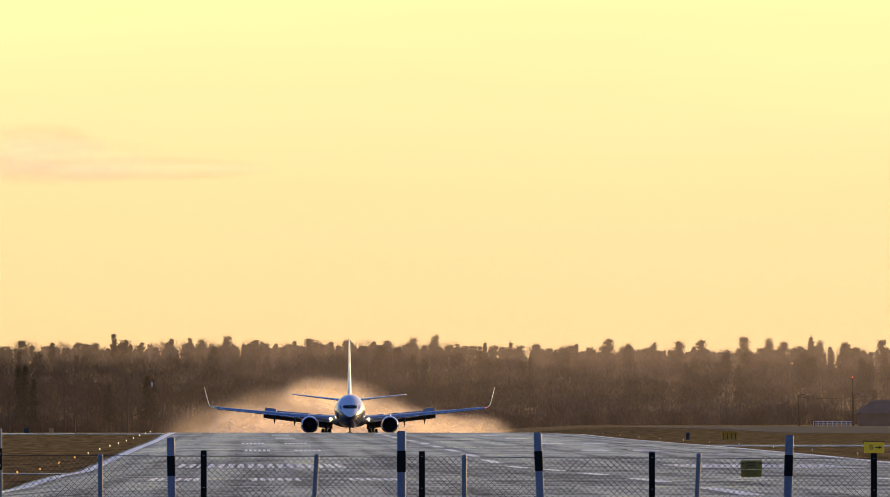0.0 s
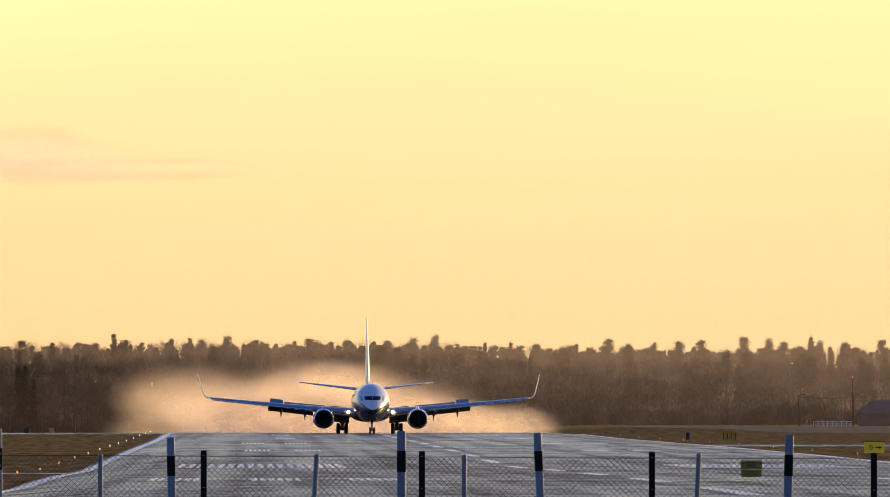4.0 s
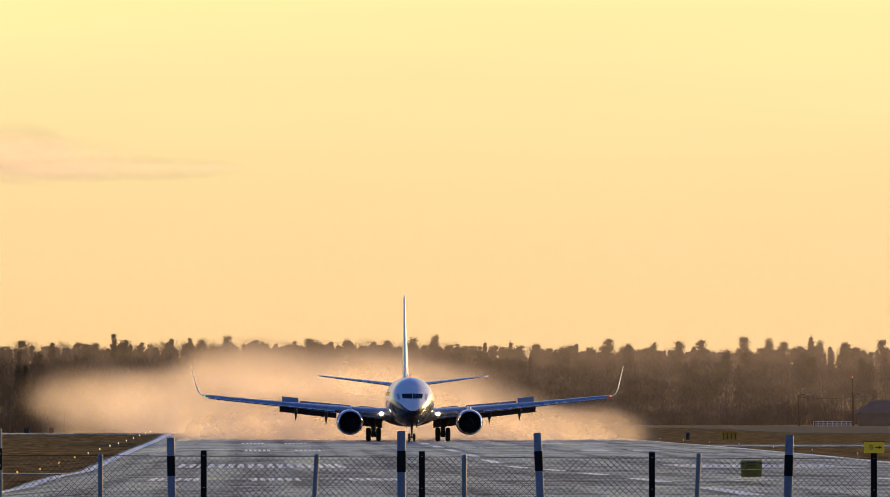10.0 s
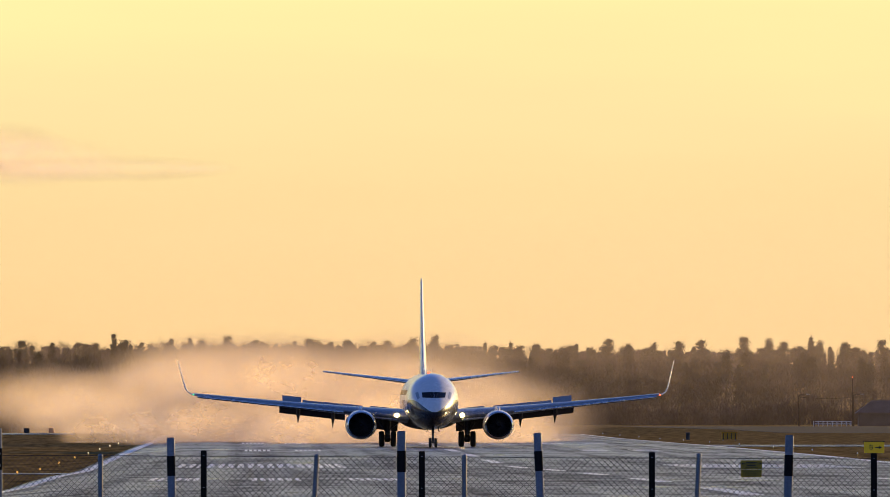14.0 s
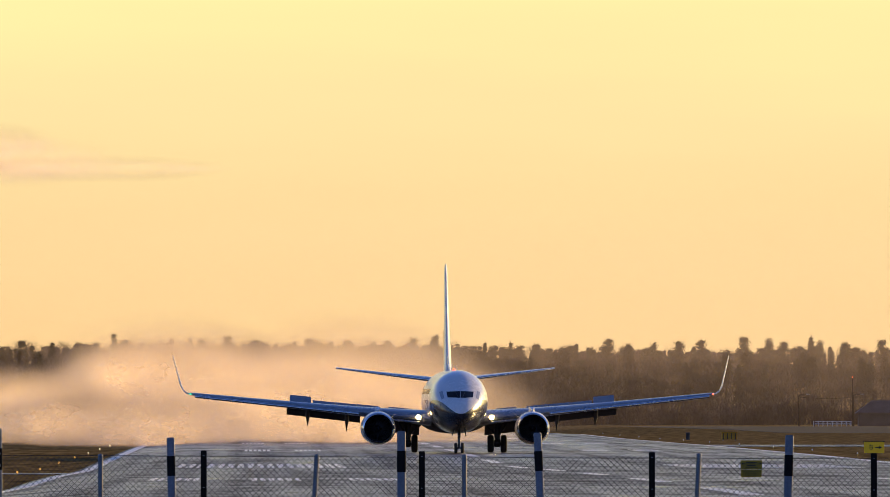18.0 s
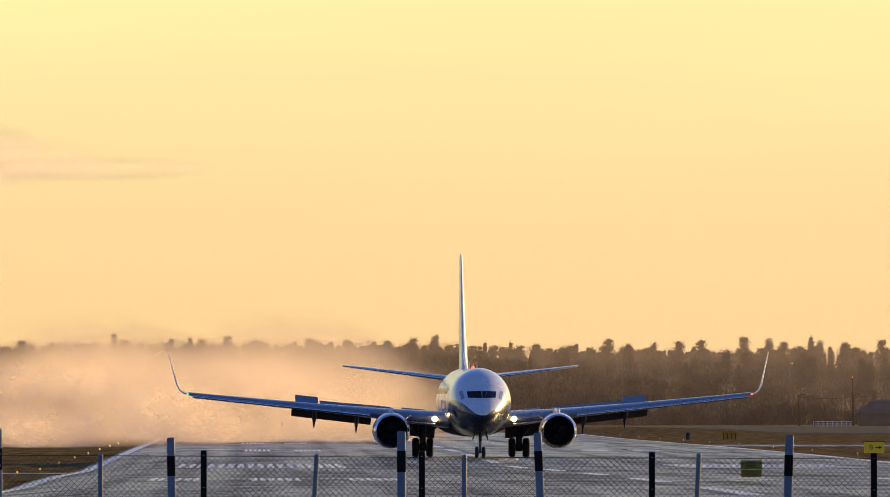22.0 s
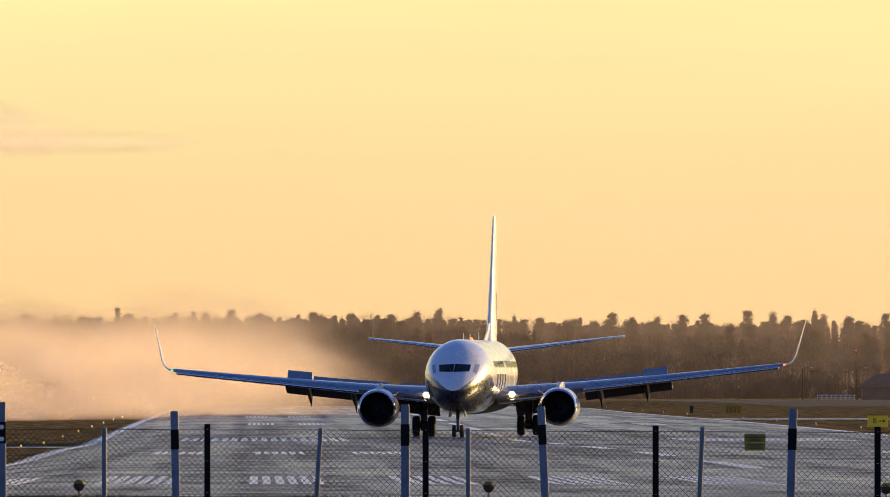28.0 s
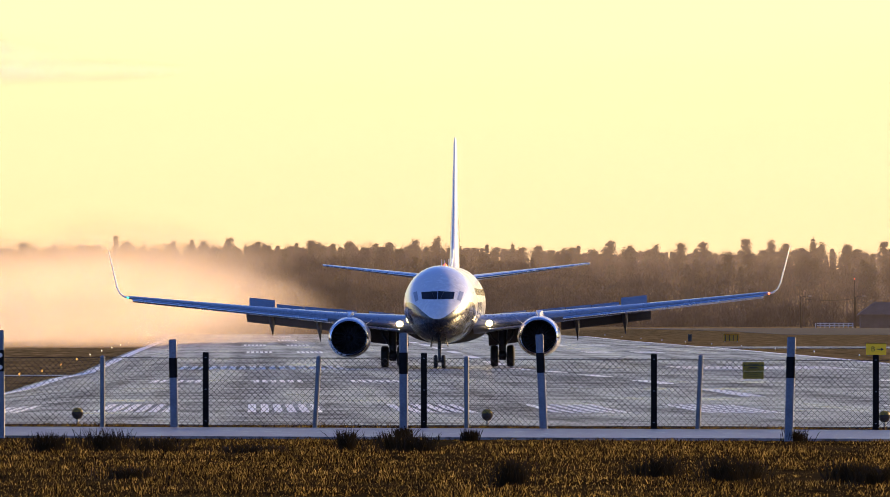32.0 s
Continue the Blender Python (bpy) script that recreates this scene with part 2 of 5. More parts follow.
NEEDLE = leafy("conifer_needles", (0.022, 0.026, 0.014), (0.048, 0.050, 0.026), 0.15)
TWIG = leafy("bare_twigs", (0.055, 0.040, 0.032), (0.105, 0.074, 0.056), 0.15)
STRAW = leafy("dry_grass_blades", (0.020, 0.014, 0.004), (0.27, 0.18, 0.048), 0.62, island=True)
FARWOOD = leafy("far_wood_twigs", (0.040, 0.034, 0.024), (0.082, 0.064, 0.046), 0.15)
WEED = leafy("dark_weeds", (0.014, 0.011, 0.005), (0.038, 0.027, 0.013), 0.2)


def vapour(name, thick, colour, grain, through_share=0.7, lump=0.5):
    """Mist in soft-edged bodies: dense in the middle, thinning out to nothing at the rim, in lumps."""
    m = bpy.data.materials.new(name)
    m.use_nodes = True
    n, l = m.node_tree.nodes, m.node_tree.links
    n.clear()
    tc, sp = n.new("ShaderNodeTexCoord"), n.new("ShaderNodeSeparateXYZ")
    l.new(tc.outputs["Object"], sp.inputs[0])
    sq = []
    for ax in ("X", "Z"):
        q = n.new("ShaderNodeMath")
        q.operation = "MULTIPLY"
        l.new(sp.outputs[ax], q.inputs[0])
        l.new(sp.outputs[ax], q.inputs[1])
        sq.append(q)
    add = n.new("ShaderNodeMath")
    l.new(sq[0].outputs[0], add.inputs[0])
    l.new(sq[1].outputs[0], add.inputs[1])
    fade = n.new("ShaderNodeMapRange")
    fade.interpolation_type = "SMOOTHERSTEP"
    fade.inputs["From Min"].default_value, fade.inputs["From Max"].default_value = 0.97, 0.0
    l.new(add.outputs[0], fade.inputs["Value"])
    info = n.new("ShaderNodeObjectInfo")
    sh = n.new("ShaderNodeVectorMath")
    sh.operation = "MULTIPLY_ADD"
    sh.inputs[1].default_value = (37.0, 53.0, 71.0)
    l.new(info.outputs["Random"], sh.inputs[0])
    l.new(tc.outputs["Object"], sh.inputs[2])
    ns = n.new("ShaderNodeTexNoise")
    ns.inputs["Scale"].default_value, ns.inputs["Detail"].default_value, ns.inputs["Roughness"].default_value = grain, 5.0, 0.6
    l.new(sh.outputs[0], ns.inputs["Vector"])
    nr = n.new("ShaderNodeMapRange")
    nr.inputs["From Min"].default_value, nr.inputs["From Max"].default_value = 0.36, 0.64
    nr.inputs["To Min"].default_value, nr.inputs["To Max"].default_value = thick * (1 - lump), thick
    l.new(ns.outputs["Fac"], nr.inputs["Value"])
    soft = n.new("ShaderNodeMath")
    soft.operation, soft.inputs[1].default_value = "POWER", 1.5
    l.new(fade.outputs[0], soft.inputs[0])
    al = n.new("ShaderNodeMath")
    al.operation = "MULTIPLY"
    l.new(soft.outputs[0], al.inputs[0])
    l.new(nr.outputs[0], al.inputs[1])
    tl, df, tp = n.new("ShaderNodeBsdfTranslucent"), n.new("ShaderNodeBsdfDiffuse"), n.new("ShaderNodeBsdfTransparent")
    tl.inputs["Color"].default_value = df.inputs["Color"].default_value = (*colour, 1)
    m1, m2, o = n.new("ShaderNodeMixShader"), n.new("ShaderNodeMixShader"), n.new("ShaderNodeOutputMaterial")
    m1.inputs[0].default_value = through_share
    l.new(df.outputs[0], m1.inputs[1])
    l.new(tl.outputs[0], m1.inputs[2])
    l.new(al.outputs[0], m2.inputs[0])
    l.new(tp.outputs[0], m2.inputs[1])
    l.new(m1.outputs[0], m2.inputs[2])
    l.new(m2.outputs[0], o.inputs["Surface"])
    return m


MIST = vapour("water_spray", 0.38, (0.86, 0.71, 0.60), 2.2, 1.0, 0.62)
MIST_THIN = vapour("thin_water_spray", 0.22, (0.86, 0.71, 0.60), 1.8, 1.0, 0.55)
HAZE = vapour("evening_haze", 0.020, (0.92, 0.76, 0.72), 0.8, 1.0, 0.15)
CLOUDMAT = vapour("cloud_vapour", 0.24, (0.86, 0.70, 0.74), 1.0, 1.0, 0.8)
scene.cycles.transparent_max_bounces = 140
PLASTER = surface("weathered_render", (0.055, 0.048, 0.042), (0.085, 0.075, 0.066), 0.5, 0.9, fine=12, bump=0.01)
ROOFMAT = surface("roof_sheet", (0.085, 0.068, 0.055), (0.12, 0.10, 0.082), 0.5, 1.0, fine=14)
WHITEWOOD = surface("white_painted_wood", (0.55, 0.55, 0.54), (0.70, 0.70, 0.68), 2, 0.6)
ORANGE = surface("orange_enamel", (0.68, 0.24, 0.09), (0.78, 0.33, 0.14), 3, 0.5)


# ---- mesh helpers ----
class Shape:
    """Collects vertices and faces for one mesh."""

    def __init__(self):
        self.v, self.f = [], []

    def add(self, verts, faces):
        k = len(self.v)
        self.v += [tuple(p) for p in verts]
        self.f += [tuple(i + k for i in f) for f in faces]
        return self

    def rings(self, rings, closed=True, caps=True):
        """Skin a row of rings, each with the same number of points."""
        n, k = len(rings[0]), len(self.v)
        faces = []
        for r in range(len(rings) - 1):
            for i in range(n if closed else n - 1):
                j = (i + 1) % n
                faces.append((r * n + i, r * n + j, (r + 1) * n + j, (r + 1) * n + i))
        if caps and closed:
            faces += [tuple(range(n - 1, -1, -1)), tuple((len(rings) - 1) * n + i for i in range(n))]
        return self.add([p for r in rings for p in r], faces)

    def tube(self, path, radii, n=8):
        """A round bar along a path."""
        path = [Vector(p) for p in path]
        rr = radii if isinstance(radii, (list, tuple)) else [radii] * len(path)
        rings = []
        for i, p in enumerate(path):
            d = (path[min(i + 1, len(path) - 1)] - path[max(i - 1, 0)]).normalized()
            u = d.cross(Vector((0, 0, 1)) if abs(d.z) < 0.9 else Vector((0, 1, 0))).normalized()
            w = d.cross(u)
            rings.append([p + (u * math.cos(2 * math.pi * q / n) + w * math.sin(2 * math.pi * q / n)) * rr[i] for q in range(n)])
        return self.rings(rings)

    def box(self, x0, x1, y0, y1, z0, z1, c=0.0):
        """A box with chamfered upright edges and top."""
        if c <= 0:
            p = [(x, y, z) for z in (z0, z1) for x, y in ((x0, y0), (x1, y0), (x1, y1), (x0, y1))]
            return self.add(p, [(3, 2, 1, 0), (4, 5, 6, 7), (0, 1, 5, 4), (1, 2, 6, 5), (2, 3, 7, 6), (3, 0, 4, 7)])

        def ring(i, z):
            a0, a1, b0, b1 = x0 + i, x1 - i, y0 + i, y1 - i
            return [(a0 + c, b0, z), (a1 - c, b0, z), (a1, b0 + c, z), (a1, b1 - c, z), (a1 - c, b1, z), (a0 + c, b1, z), (a0, b1 - c, z), (a0, b0 + c, z)]
        return self.rings([ring(c, z0), ring(0, z0 + c), ring(0, z1 - c), ring(c, z1)])

    def lathe(self, prof, axis="y", n=24, at=(0, 0, 0), squash=1.0):
        """Turn a profile of (along, radius) round an axis."""
        rings = []
        for s, r in prof:
            ring = []
            for q in range(n):
                c, d = math.cos(2 * math.pi * q / n) * r, math.sin(2 * math.pi * q / n) * r * squash
                p = {"y": (c, s, d), "x": (s, c, d), "z": (c, d, s)}[axis]
                ring.append((p[0] + at[0], p[1] + at[1], p[2] + at[2]))
            rings.append(ring)
        return self.rings(rings)

    def mesh(self, name, material, smooth=0.0):
        me = bpy.data.meshes.new(name)
        me.from_pydata(self.v, [], self.f)
        me.materials.append(material)
        if smooth:
            me.shade_smooth()
            me.set_sharp_from_angle(angle=radians(smooth))
        me.update()
        return me


def part(name, shape, material, parent, label="", smooth=0.0, at=None):
    ob = new(name, shape.mesh(name, material, smooth) if isinstance(shape, Shape) else shape)
    ob.parent = parent
    if at is not None:
        ob.location = at
    if label:
        tagged(ob, label)
    return ob


def thing(name, at, label, category, group="", kind="", rz=0.0):
    ob = new(name)
    ob.empty_display_size = 0.2
    ob.location, ob.rotation_euler = at, (0, 0, radians(rz))
    return tagged(ob, label, category, group, kind)


def hermite(xs, ys, q):
    """A smooth curve through the points that does not overshoot."""
    h = [xs[i + 1] - xs[i] for i in range(len(xs) - 1)]
    d = [(ys[i + 1] - ys[i]) / h[i] for i in range(len(h))]
    m = [d[0]] + [0 if d[i] * d[i + 1] <= 0 else 2 * d[i] * d[i + 1] / (d[i] + d[i + 1]) for i in range(len(d) - 1)] + [d[-1]]
    q = min(max(q, xs[0]), xs[-1])
    i = max(k for k in range(len(h)) if xs[k] <= q)
    t = (q - xs[i]) / h[i]
    return ((2 * t ** 3 - 3 * t * t + 1) * ys[i] + (t ** 3 - 2 * t * t + t) * h[i] * m[i]
            + (3 * t * t - 2 * t ** 3) * ys[i + 1] + (t ** 3 - t * t) * h[i] * m[i + 1])


def smooth01(v, lo, hi):
    t = min(max((v - lo) / (hi - lo), 0), 1)
    return t * t * (3 - 2 * t)


# ---- the lie of the land: along the runway, heights over the road ----
LAND_Y = [-300, 95, 120, 140, 151, 165, 210, 270, 350, 404, 520, 627, 750, 890, 1024, 1154, 1280, 1360, 1472, 1700, 2000, 2600, 2900, 3250, 3600, 4100, 4900]
LAND_Z = [-0.1, -0.02, 0, 0, 0, -0.13, -0.5, -0.83, -0.96, -1.08, -1.45, -1.78, -1.72, -1.70, -1.76, -1.83, -1.82, -2.30, -2.95, -3.75, -4.3, -5.4, -5.0, 1.0, 9.0, 12.0, 12.0]
SIDE_Z = [0, 0, 0, 0, 0, 0, 0, 0, 0, 0, 0, 0, 0, 0, 0, 0, 0.0, 0.1, 0.3, 0.7, 1.15, 1.6, 1.6, 1.0, 0.5, 0.0, 0.0]


# the runway's shoulders fall away from the flat middle
SHOULDER_Y = [164, 300, 437, 492, 563, 680, 880, 991, 1100, 1180, 1308, 1500, 1700]
SHOULDER_L = [0, 0.30, 0.56, 0.43, 0.31, 0.33, 0.31, 0.28, 0.15, 0.03, 0, 0, 0]
SHOULDER_R = [0, 0, 0, 0, 0, 0.06, 0.16, 0.19, 0.20, 0.20, 0.20, 0.05, 0]


def land(x, y):
    z = hermite(LAND_Y, LAND_Z, y) + hermite(LAND_Y, SIDE_Z, y) * smooth01(x, 42, 75)
    z -= hermite(SHOULDER_Y, SHOULDER_L, y) * min(max((-x - 4.5) / 4.8, 0), 1) + hermite(SHOULDER_Y, SHOULDER_R, y) * min(max((x - 31) / 4.7, 0), 1)
    return z - 0.004 * (x - 2) * (1 - smooth01(y, 165, 330))


STATIONS = list(range(-300, 90, 30)) + list(range(90, 170, 3)) + list(range(170, 440, 6)) + list(range(440, 1600, 14)) + list(range(1600, 3000, 60)) + list(range(3000, 4901, 100))
ACROSS = [-900, -500, -260, -140, -80, -50, -32, -22, -16, -12, -9.3, -7.5, -6, -4.5, -3, 0, 6, 13.2, 20, 28, 31, 33.5, 35.7, 39, 42, 46, 52, 58, 66, 75, 90, 120, 170, 260, 500, 900]


def sheet(xs, ys, lift, skirt=0.0):
    s = Shape()
    for y in ys:
        s.v += [(x, y, land(x, y) + lift) for x in xs]
    n = len(xs)
    s.f += [(r * n + i, r * n + i + 1, (r + 1) * n + i + 1, (r + 1) * n + i) for r in range(len(ys) - 1) for i in range(n - 1)]
    if skirt:
        loop = [(x, ys[0]) for x in xs] + [(xs[-1], y) for y in ys[1:]] + [(x, ys[-1]) for x in xs[-2::-1]] + [(xs[0], y) for y in ys[-2:0:-1]]
        s.rings([[(x, y, land(x, y) + lift - skirt) for x, y in loop], [(x, y, land(x, y) + lift) for x, y in loop]], caps=False)
    return s


def between(ys, a0, a1):
    return [a0] + [y for y in ys if a0 < y < a1] + [a1]


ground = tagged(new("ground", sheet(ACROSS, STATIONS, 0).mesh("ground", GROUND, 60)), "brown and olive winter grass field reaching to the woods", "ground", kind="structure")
RW0, RW1, RWC = -9.3, 35.7, 13.2
runway = tagged(new("runway", sheet(between(ACROSS, RW0, RW1), between(STATIONS, 164, 2100), 0.035, 0.3).mesh("runway", WET, 60)),
                "wet grey asphalt runway shining in low evening light", "runway", kind="structure")
road = tagged(new("road", sheet(between(ACROSS, -140, 170), between(STATIONS, 139.6, 149.6), 0.03, 0.2).mesh("road", ROAD, 60)),
              "narrow grey asphalt road running across outside the fence", "road", kind="structure")
taxi_l = tagged(new("taxiway", sheet(between(ACROSS, -140, RW0 - 0.01), between(STATIONS, 585, 604), 0.03, 0.2).mesh("taxiway", WET, 60)),
                "wet asphalt taxiway joining the runway from the grass", "taxiway", kind="structure")
taxi_f = tagged(new("taxiway", sheet(between(ACROSS, -260, RW0 - 0.01), between(STATIONS, 1225, 1262), 0.03, 0.2).mesh("taxiway", WET, 60)),
                "narrow wet taxiway crossing the far grass", "taxiway", kind="structure")
taxi_r = tagged(new("taxiway", sheet(between(ACROSS, RW1 + 0.01, 260), between(STATIONS, 905, 950), 0.03, 0.2).mesh("taxiway", WET, 60)),
                "wet asphalt taxiway leaving the runway beside a yellow sign", "taxiway", kind="structure")


yard = tagged(new("yard_road", sheet(between(ACROSS, 78, 500), between(STATIONS, 1740, 2535), 0.03, 0.2).mesh("yard_road", GRAVEL, 60)),
              "grey gravel road at the far yard", "road", kind="structure")


# ---- runway markings ----
def stripe(x0, x1, y0, y1, name="stripe"):
    s = sheet([x0, x1], between(STATIONS, y0, y1), 0.041, 0.004)
    part(name, s, PAINT, runway)


def comb(xc, width, y0, y1, n):
    """A marking painted as narrow bars side by side."""
    p = width / n
    for i in range(n):
        stripe(xc - width / 2 + i * p, xc - width / 2 + i * p + p * 0.62, y0, y1)


for sgn in (-1, 1):
    for k in range(6):
        comb(RWC + sgn * (2.6 + 3.3 * k), 1.75, 255, 285, 6)
    for off in (9.1, 12.4, 15.8):
        comb(RWC + sgn * off, 1.75, 392, 414, 6)
    comb(RWC + sgn * 12.75, 8.6, 585, 632, 17)
    for y0, offs in ((780, (9.55, 12.9)), (912, (9.9, 13.2)), (1052, (10.3,)), (1178, (10.5,))):
        for off in offs:
            comb(RWC + sgn * off, 1.8, y0, y0 + 24, 6)
    stripe(RWC + sgn * 21.9 - 0.32, RWC + sgn * 21.9 + 0.32, 170, 2090, "edge_line")
for k in range(26):
    stripe(RWC - 0.3, RWC + 0.3, 315 + 66 * k, 347 + 66 * k, "centre_dash")


# White strip painted for the bright edge where the runway's end catches light.
stripe(RW0 + 0.3, RW1 - 0.3, 165.0, 166.4, "end_line")


# ---- the airliner: nose towards the camera, origin under the main wheels ----
jet = thing("airliner", (0, 0, 0), "white twin-jet airliner with raised winglets braking on the wet runway", "airplane")
NOSE_Y = -19.6
FUS = [(0.0, -0.72, 0.04, 0.04), (0.12, -0.71, 0.30, 0.28), (0.4, -0.67, 0.58, 0.54), (0.9, -0.58, 0.88, 0.83), (1.6, -0.46, 1.17, 1.14), (2.4, -0.30, 1.42, 1.45),
       (3.3, -0.13, 1.62, 1.74), (4.6, -0.02, 1.79, 1.93), (6.2, 0.0, 1.87, 2.0), (10, 0.0, 1.88, 2.0), (16, 0.0, 1.88, 2.0), (24, 0.0, 1.88, 2.0), (28, 0.14, 1.79, 1.87),
       (31, 0.40, 1.54, 1.62), (34, 0.76, 1.13, 1.24), (36.5, 1.05, 0.74, 0.86), (38.5, 1.25, 0.38, 0.5), (39.4, 1.33, 0.16, 0.22)]
FUS_Z = 3.24


def section(d):
    xs = [s[0] for s in FUS]
    return [hermite(xs, [s[i] for s in FUS], d) for i in (1, 2, 3)]


def body_x(d, z):
    """Half width of the body at distance d from the nose and height z."""
    c, w, h = section(d)
    t = (z - FUS_Z - c) / h
    return w * math.sqrt(max(0, 1 - t * t))


def body_d(x, z, off=0.0):
    """How far behind the nose tip the skin lies in front view."""
    lo, hi = 0.02, 8.0
    for _ in range(30):
        mid = (lo + hi) / 2
        c, w, h = section(mid)
        if (x / (w + off)) ** 2 + ((z - FUS_Z - c) / (h + off)) ** 2 > 1:
            lo = mid
        else:
            hi = mid
    return hi


def split_paint(name, top, bottom):
    """Upper and lower paint that meet along a swooping line, both with fine wear."""
    m = surface(name, *top, 0.35, 0.20, rough2=0.30, fine=14, coat=0.35)
    n, l = m.node_tree.nodes, m.node_tree.links
    b = n["Principled BSDF"]
    tc, sp = n.new("ShaderNodeTexCoord"), n.new("ShaderNodeSeparateXYZ")
    l.new(tc.outputs["Object"], sp.inputs[0])
    width = n.new("ShaderNodeMath")
    width.operation = "ABSOLUTE"
    l.new(sp.outputs["X"], width.inputs[0])
    wave = n.new("ShaderNodeMapRange")
    wave.interpolation_type = "SMOOTHSTEP"
    for k, v in (("From Min", 0.05), ("From Max", 1.55), ("To Min", 2.50), ("To Max", 3.36)):
        wave.inputs[k].default_value = v
    l.new(width.outputs[0], wave.inputs["Value"])
    # the line sinks behind the cockpit
    aft = n.new("ShaderNodeMapRange")
    aft.interpolation_type = "SMOOTHSTEP"
    for k, v in (("From Min", NOSE_Y + 3.6), ("From Max", NOSE_Y + 8.0), ("To Min", 0.0), ("To Max", -1.05)):
        aft.inputs[k].default_value = v
    l.new(sp.outputs["Y"], aft.inputs["Value"])
    line = n.new("ShaderNodeMath")
    l.new(wave.outputs[0], line.inputs[0])
    l.new(aft.outputs[0], line.inputs[1])
    less = n.new("ShaderNodeMath")
    less.operation = "LESS_THAN"
    l.new(sp.outputs["Z"], less.inputs[0])
    l.new(line.outputs[0], less.inputs[1])
    mx = n.new("ShaderNodeMix")
    mx.data_type = "RGBA"
    l.new(less.outputs[0], mx.inputs["Factor"])
    l.new(b.inputs["Base Color"].links[0].from_socket, mx.inputs["A"])
    mx.inputs["B"].default_value = (*bottom, 1)
    l.new(mx.outputs["Result"], b.inputs["Base Color"])
    return m


LIVERY = split_paint("airliner_paint", ((0.72, 0.73, 0.75), (0.79, 0.79, 0.80)), (0.030, 0.032, 0.040))
s = Shape()
ds = [0.0, 0.05, 0.12, 0.25, 0.4, 0.65, 0.9, 1.25, 1.6, 2.0, 2.4, 2.9, 3.3, 3.9, 4.6, 5.4, 6.2, 8, 10, 13, 16, 20, 24, 26, 28, 29.5, 31, 32.5, 34, 35.3, 36.5, 37.6, 38.5, 39.1, 39.4]
rings = []
for d in ds:
    c, w, h = section(d)
    rings.append([(w * math.cos(2 * math.pi * q / 48), NOSE_Y + d, FUS_Z + c + h * math.sin(2 * math.pi * q / 48)) for q in range(48)])
part("fuselage", s.rings(rings), LIVERY, jet, "glossy white body with dark navy belly", 50)
# wing-body fairing
s = Shape()
rings = []
for t in np.linspace(0, 1, 13):
    g = math.sin(math.pi * min(max(t, 0.02), 0.98)) ** 0.55
    rings.append([(2.25 * g * math.cos(2 * math.pi * q / 24), NOSE_Y + 11.8 + 12.2 * t, 2.15 + 0.95 * g * math.sin(2 * math.pi * q / 24)) for q in range(24)])
part("belly_fairing", s.rings(rings), UNDER_SHADE, jet, "", 60)


def skin_patch(corners, off=0.012, n=5):
    """A pane that follows the nose, given by its corners (x, z) in front view."""
    s = Shape()
    g = []
    for layer in (off, -0.03):
        for i in range(n):
            for j in range(n):
                u, v = i / (n - 1), j / (n - 1)
                x = (corners[0][0] * (1 - u) + corners[1][0] * u) * (1 - v) + (corners[3][0] * (1 - u) + corners[2][0] * u) * v
                z = (corners[0][1] * (1 - u) + corners[1][1] * u) * (1 - v) + (corners[3][1] * (1 - u) + corners[2][1] * u) * v
                g.append((x, NOSE_Y + body_d(x, z, layer), z))
    f = [(k + i * n + j, k + i * n + j + 1, k + (i + 1) * n + j + 1, k + (i + 1) * n + j) for k in (0, n * n) for i in range(n - 1) for j in range(n - 1)]
    rim = [i * n for i in range(n)] + [(n - 1) * n + j for j in range(1, n)] + [i * n + n - 1 for i in range(n - 2, -1, -1)] + list(range(n - 2, 0, -1))
    f += [(rim[i], rim[(i + 1) % len(rim)], rim[(i + 1) % len(rim)] + n * n, rim[i] + n * n) for i in range(len(rim))]
    return s.add(g, f)


for sx in (-1, 1):
    part("windscreen", skin_patch([(sx * 0.015, 3.50), (sx * 0.80, 3.52), (sx * 0.85, 3.88), (sx * 0.015, 3.92)]), PANE, jet, "dark cockpit glass")
    part("cockpit_window", skin_patch([(sx * 0.98, 3.48), (sx * 1.16, 3.38), (sx * 1.29, 3.86), (sx * 1.09, 3.92)]), GLINT, jet, "side glass with its sky reflection put into the pale colour")
    part("emblem", skin_patch([(sx * 1.22, 2.76), (sx * 1.44, 2.80), (sx * 1.46, 3.16), (sx * 1.24, 3.14)], 0.008), NAVY, jet, "small dark painted emblem")
    part("wiper", Shape().tube([(sx * 0.12, NOSE_Y + body_d(sx * 0.12, 3.5) - 0.03, 3.5), (sx * 0.3, NOSE_Y + body_d(sx * 0.3, 3.86) - 0.03, 3.86)], 0.012, 5), DARKMETAL, jet)


def side_patch(name, d0, d1, z0, z1, material, sx, off=0.012):
    s = Shape()
    pts = []
    for layer in (off, -0.04):
        for d in (d0, (d0 + d1) / 2, d1):
            for z in (z0, (z0 + z1) / 2, z1):
                pts.append((sx * (body_x(d, z) + layer), NOSE_Y + d, z))
    f = [(k + i * 3 + j, k + i * 3 + j + 1, k + i * 3 + j + 4, k + i * 3 + j + 3) for k in (0, 9) for i in (0, 1) for j in (0, 1)]
    rim = [0, 3, 6, 7, 8, 5, 2, 1]
    f += [(rim[i], rim[(i + 1) % 8], rim[(i + 1) % 8] + 9, rim[i] + 9) for i in range(8)]
    part(name, s.add(pts, f), material, jet)


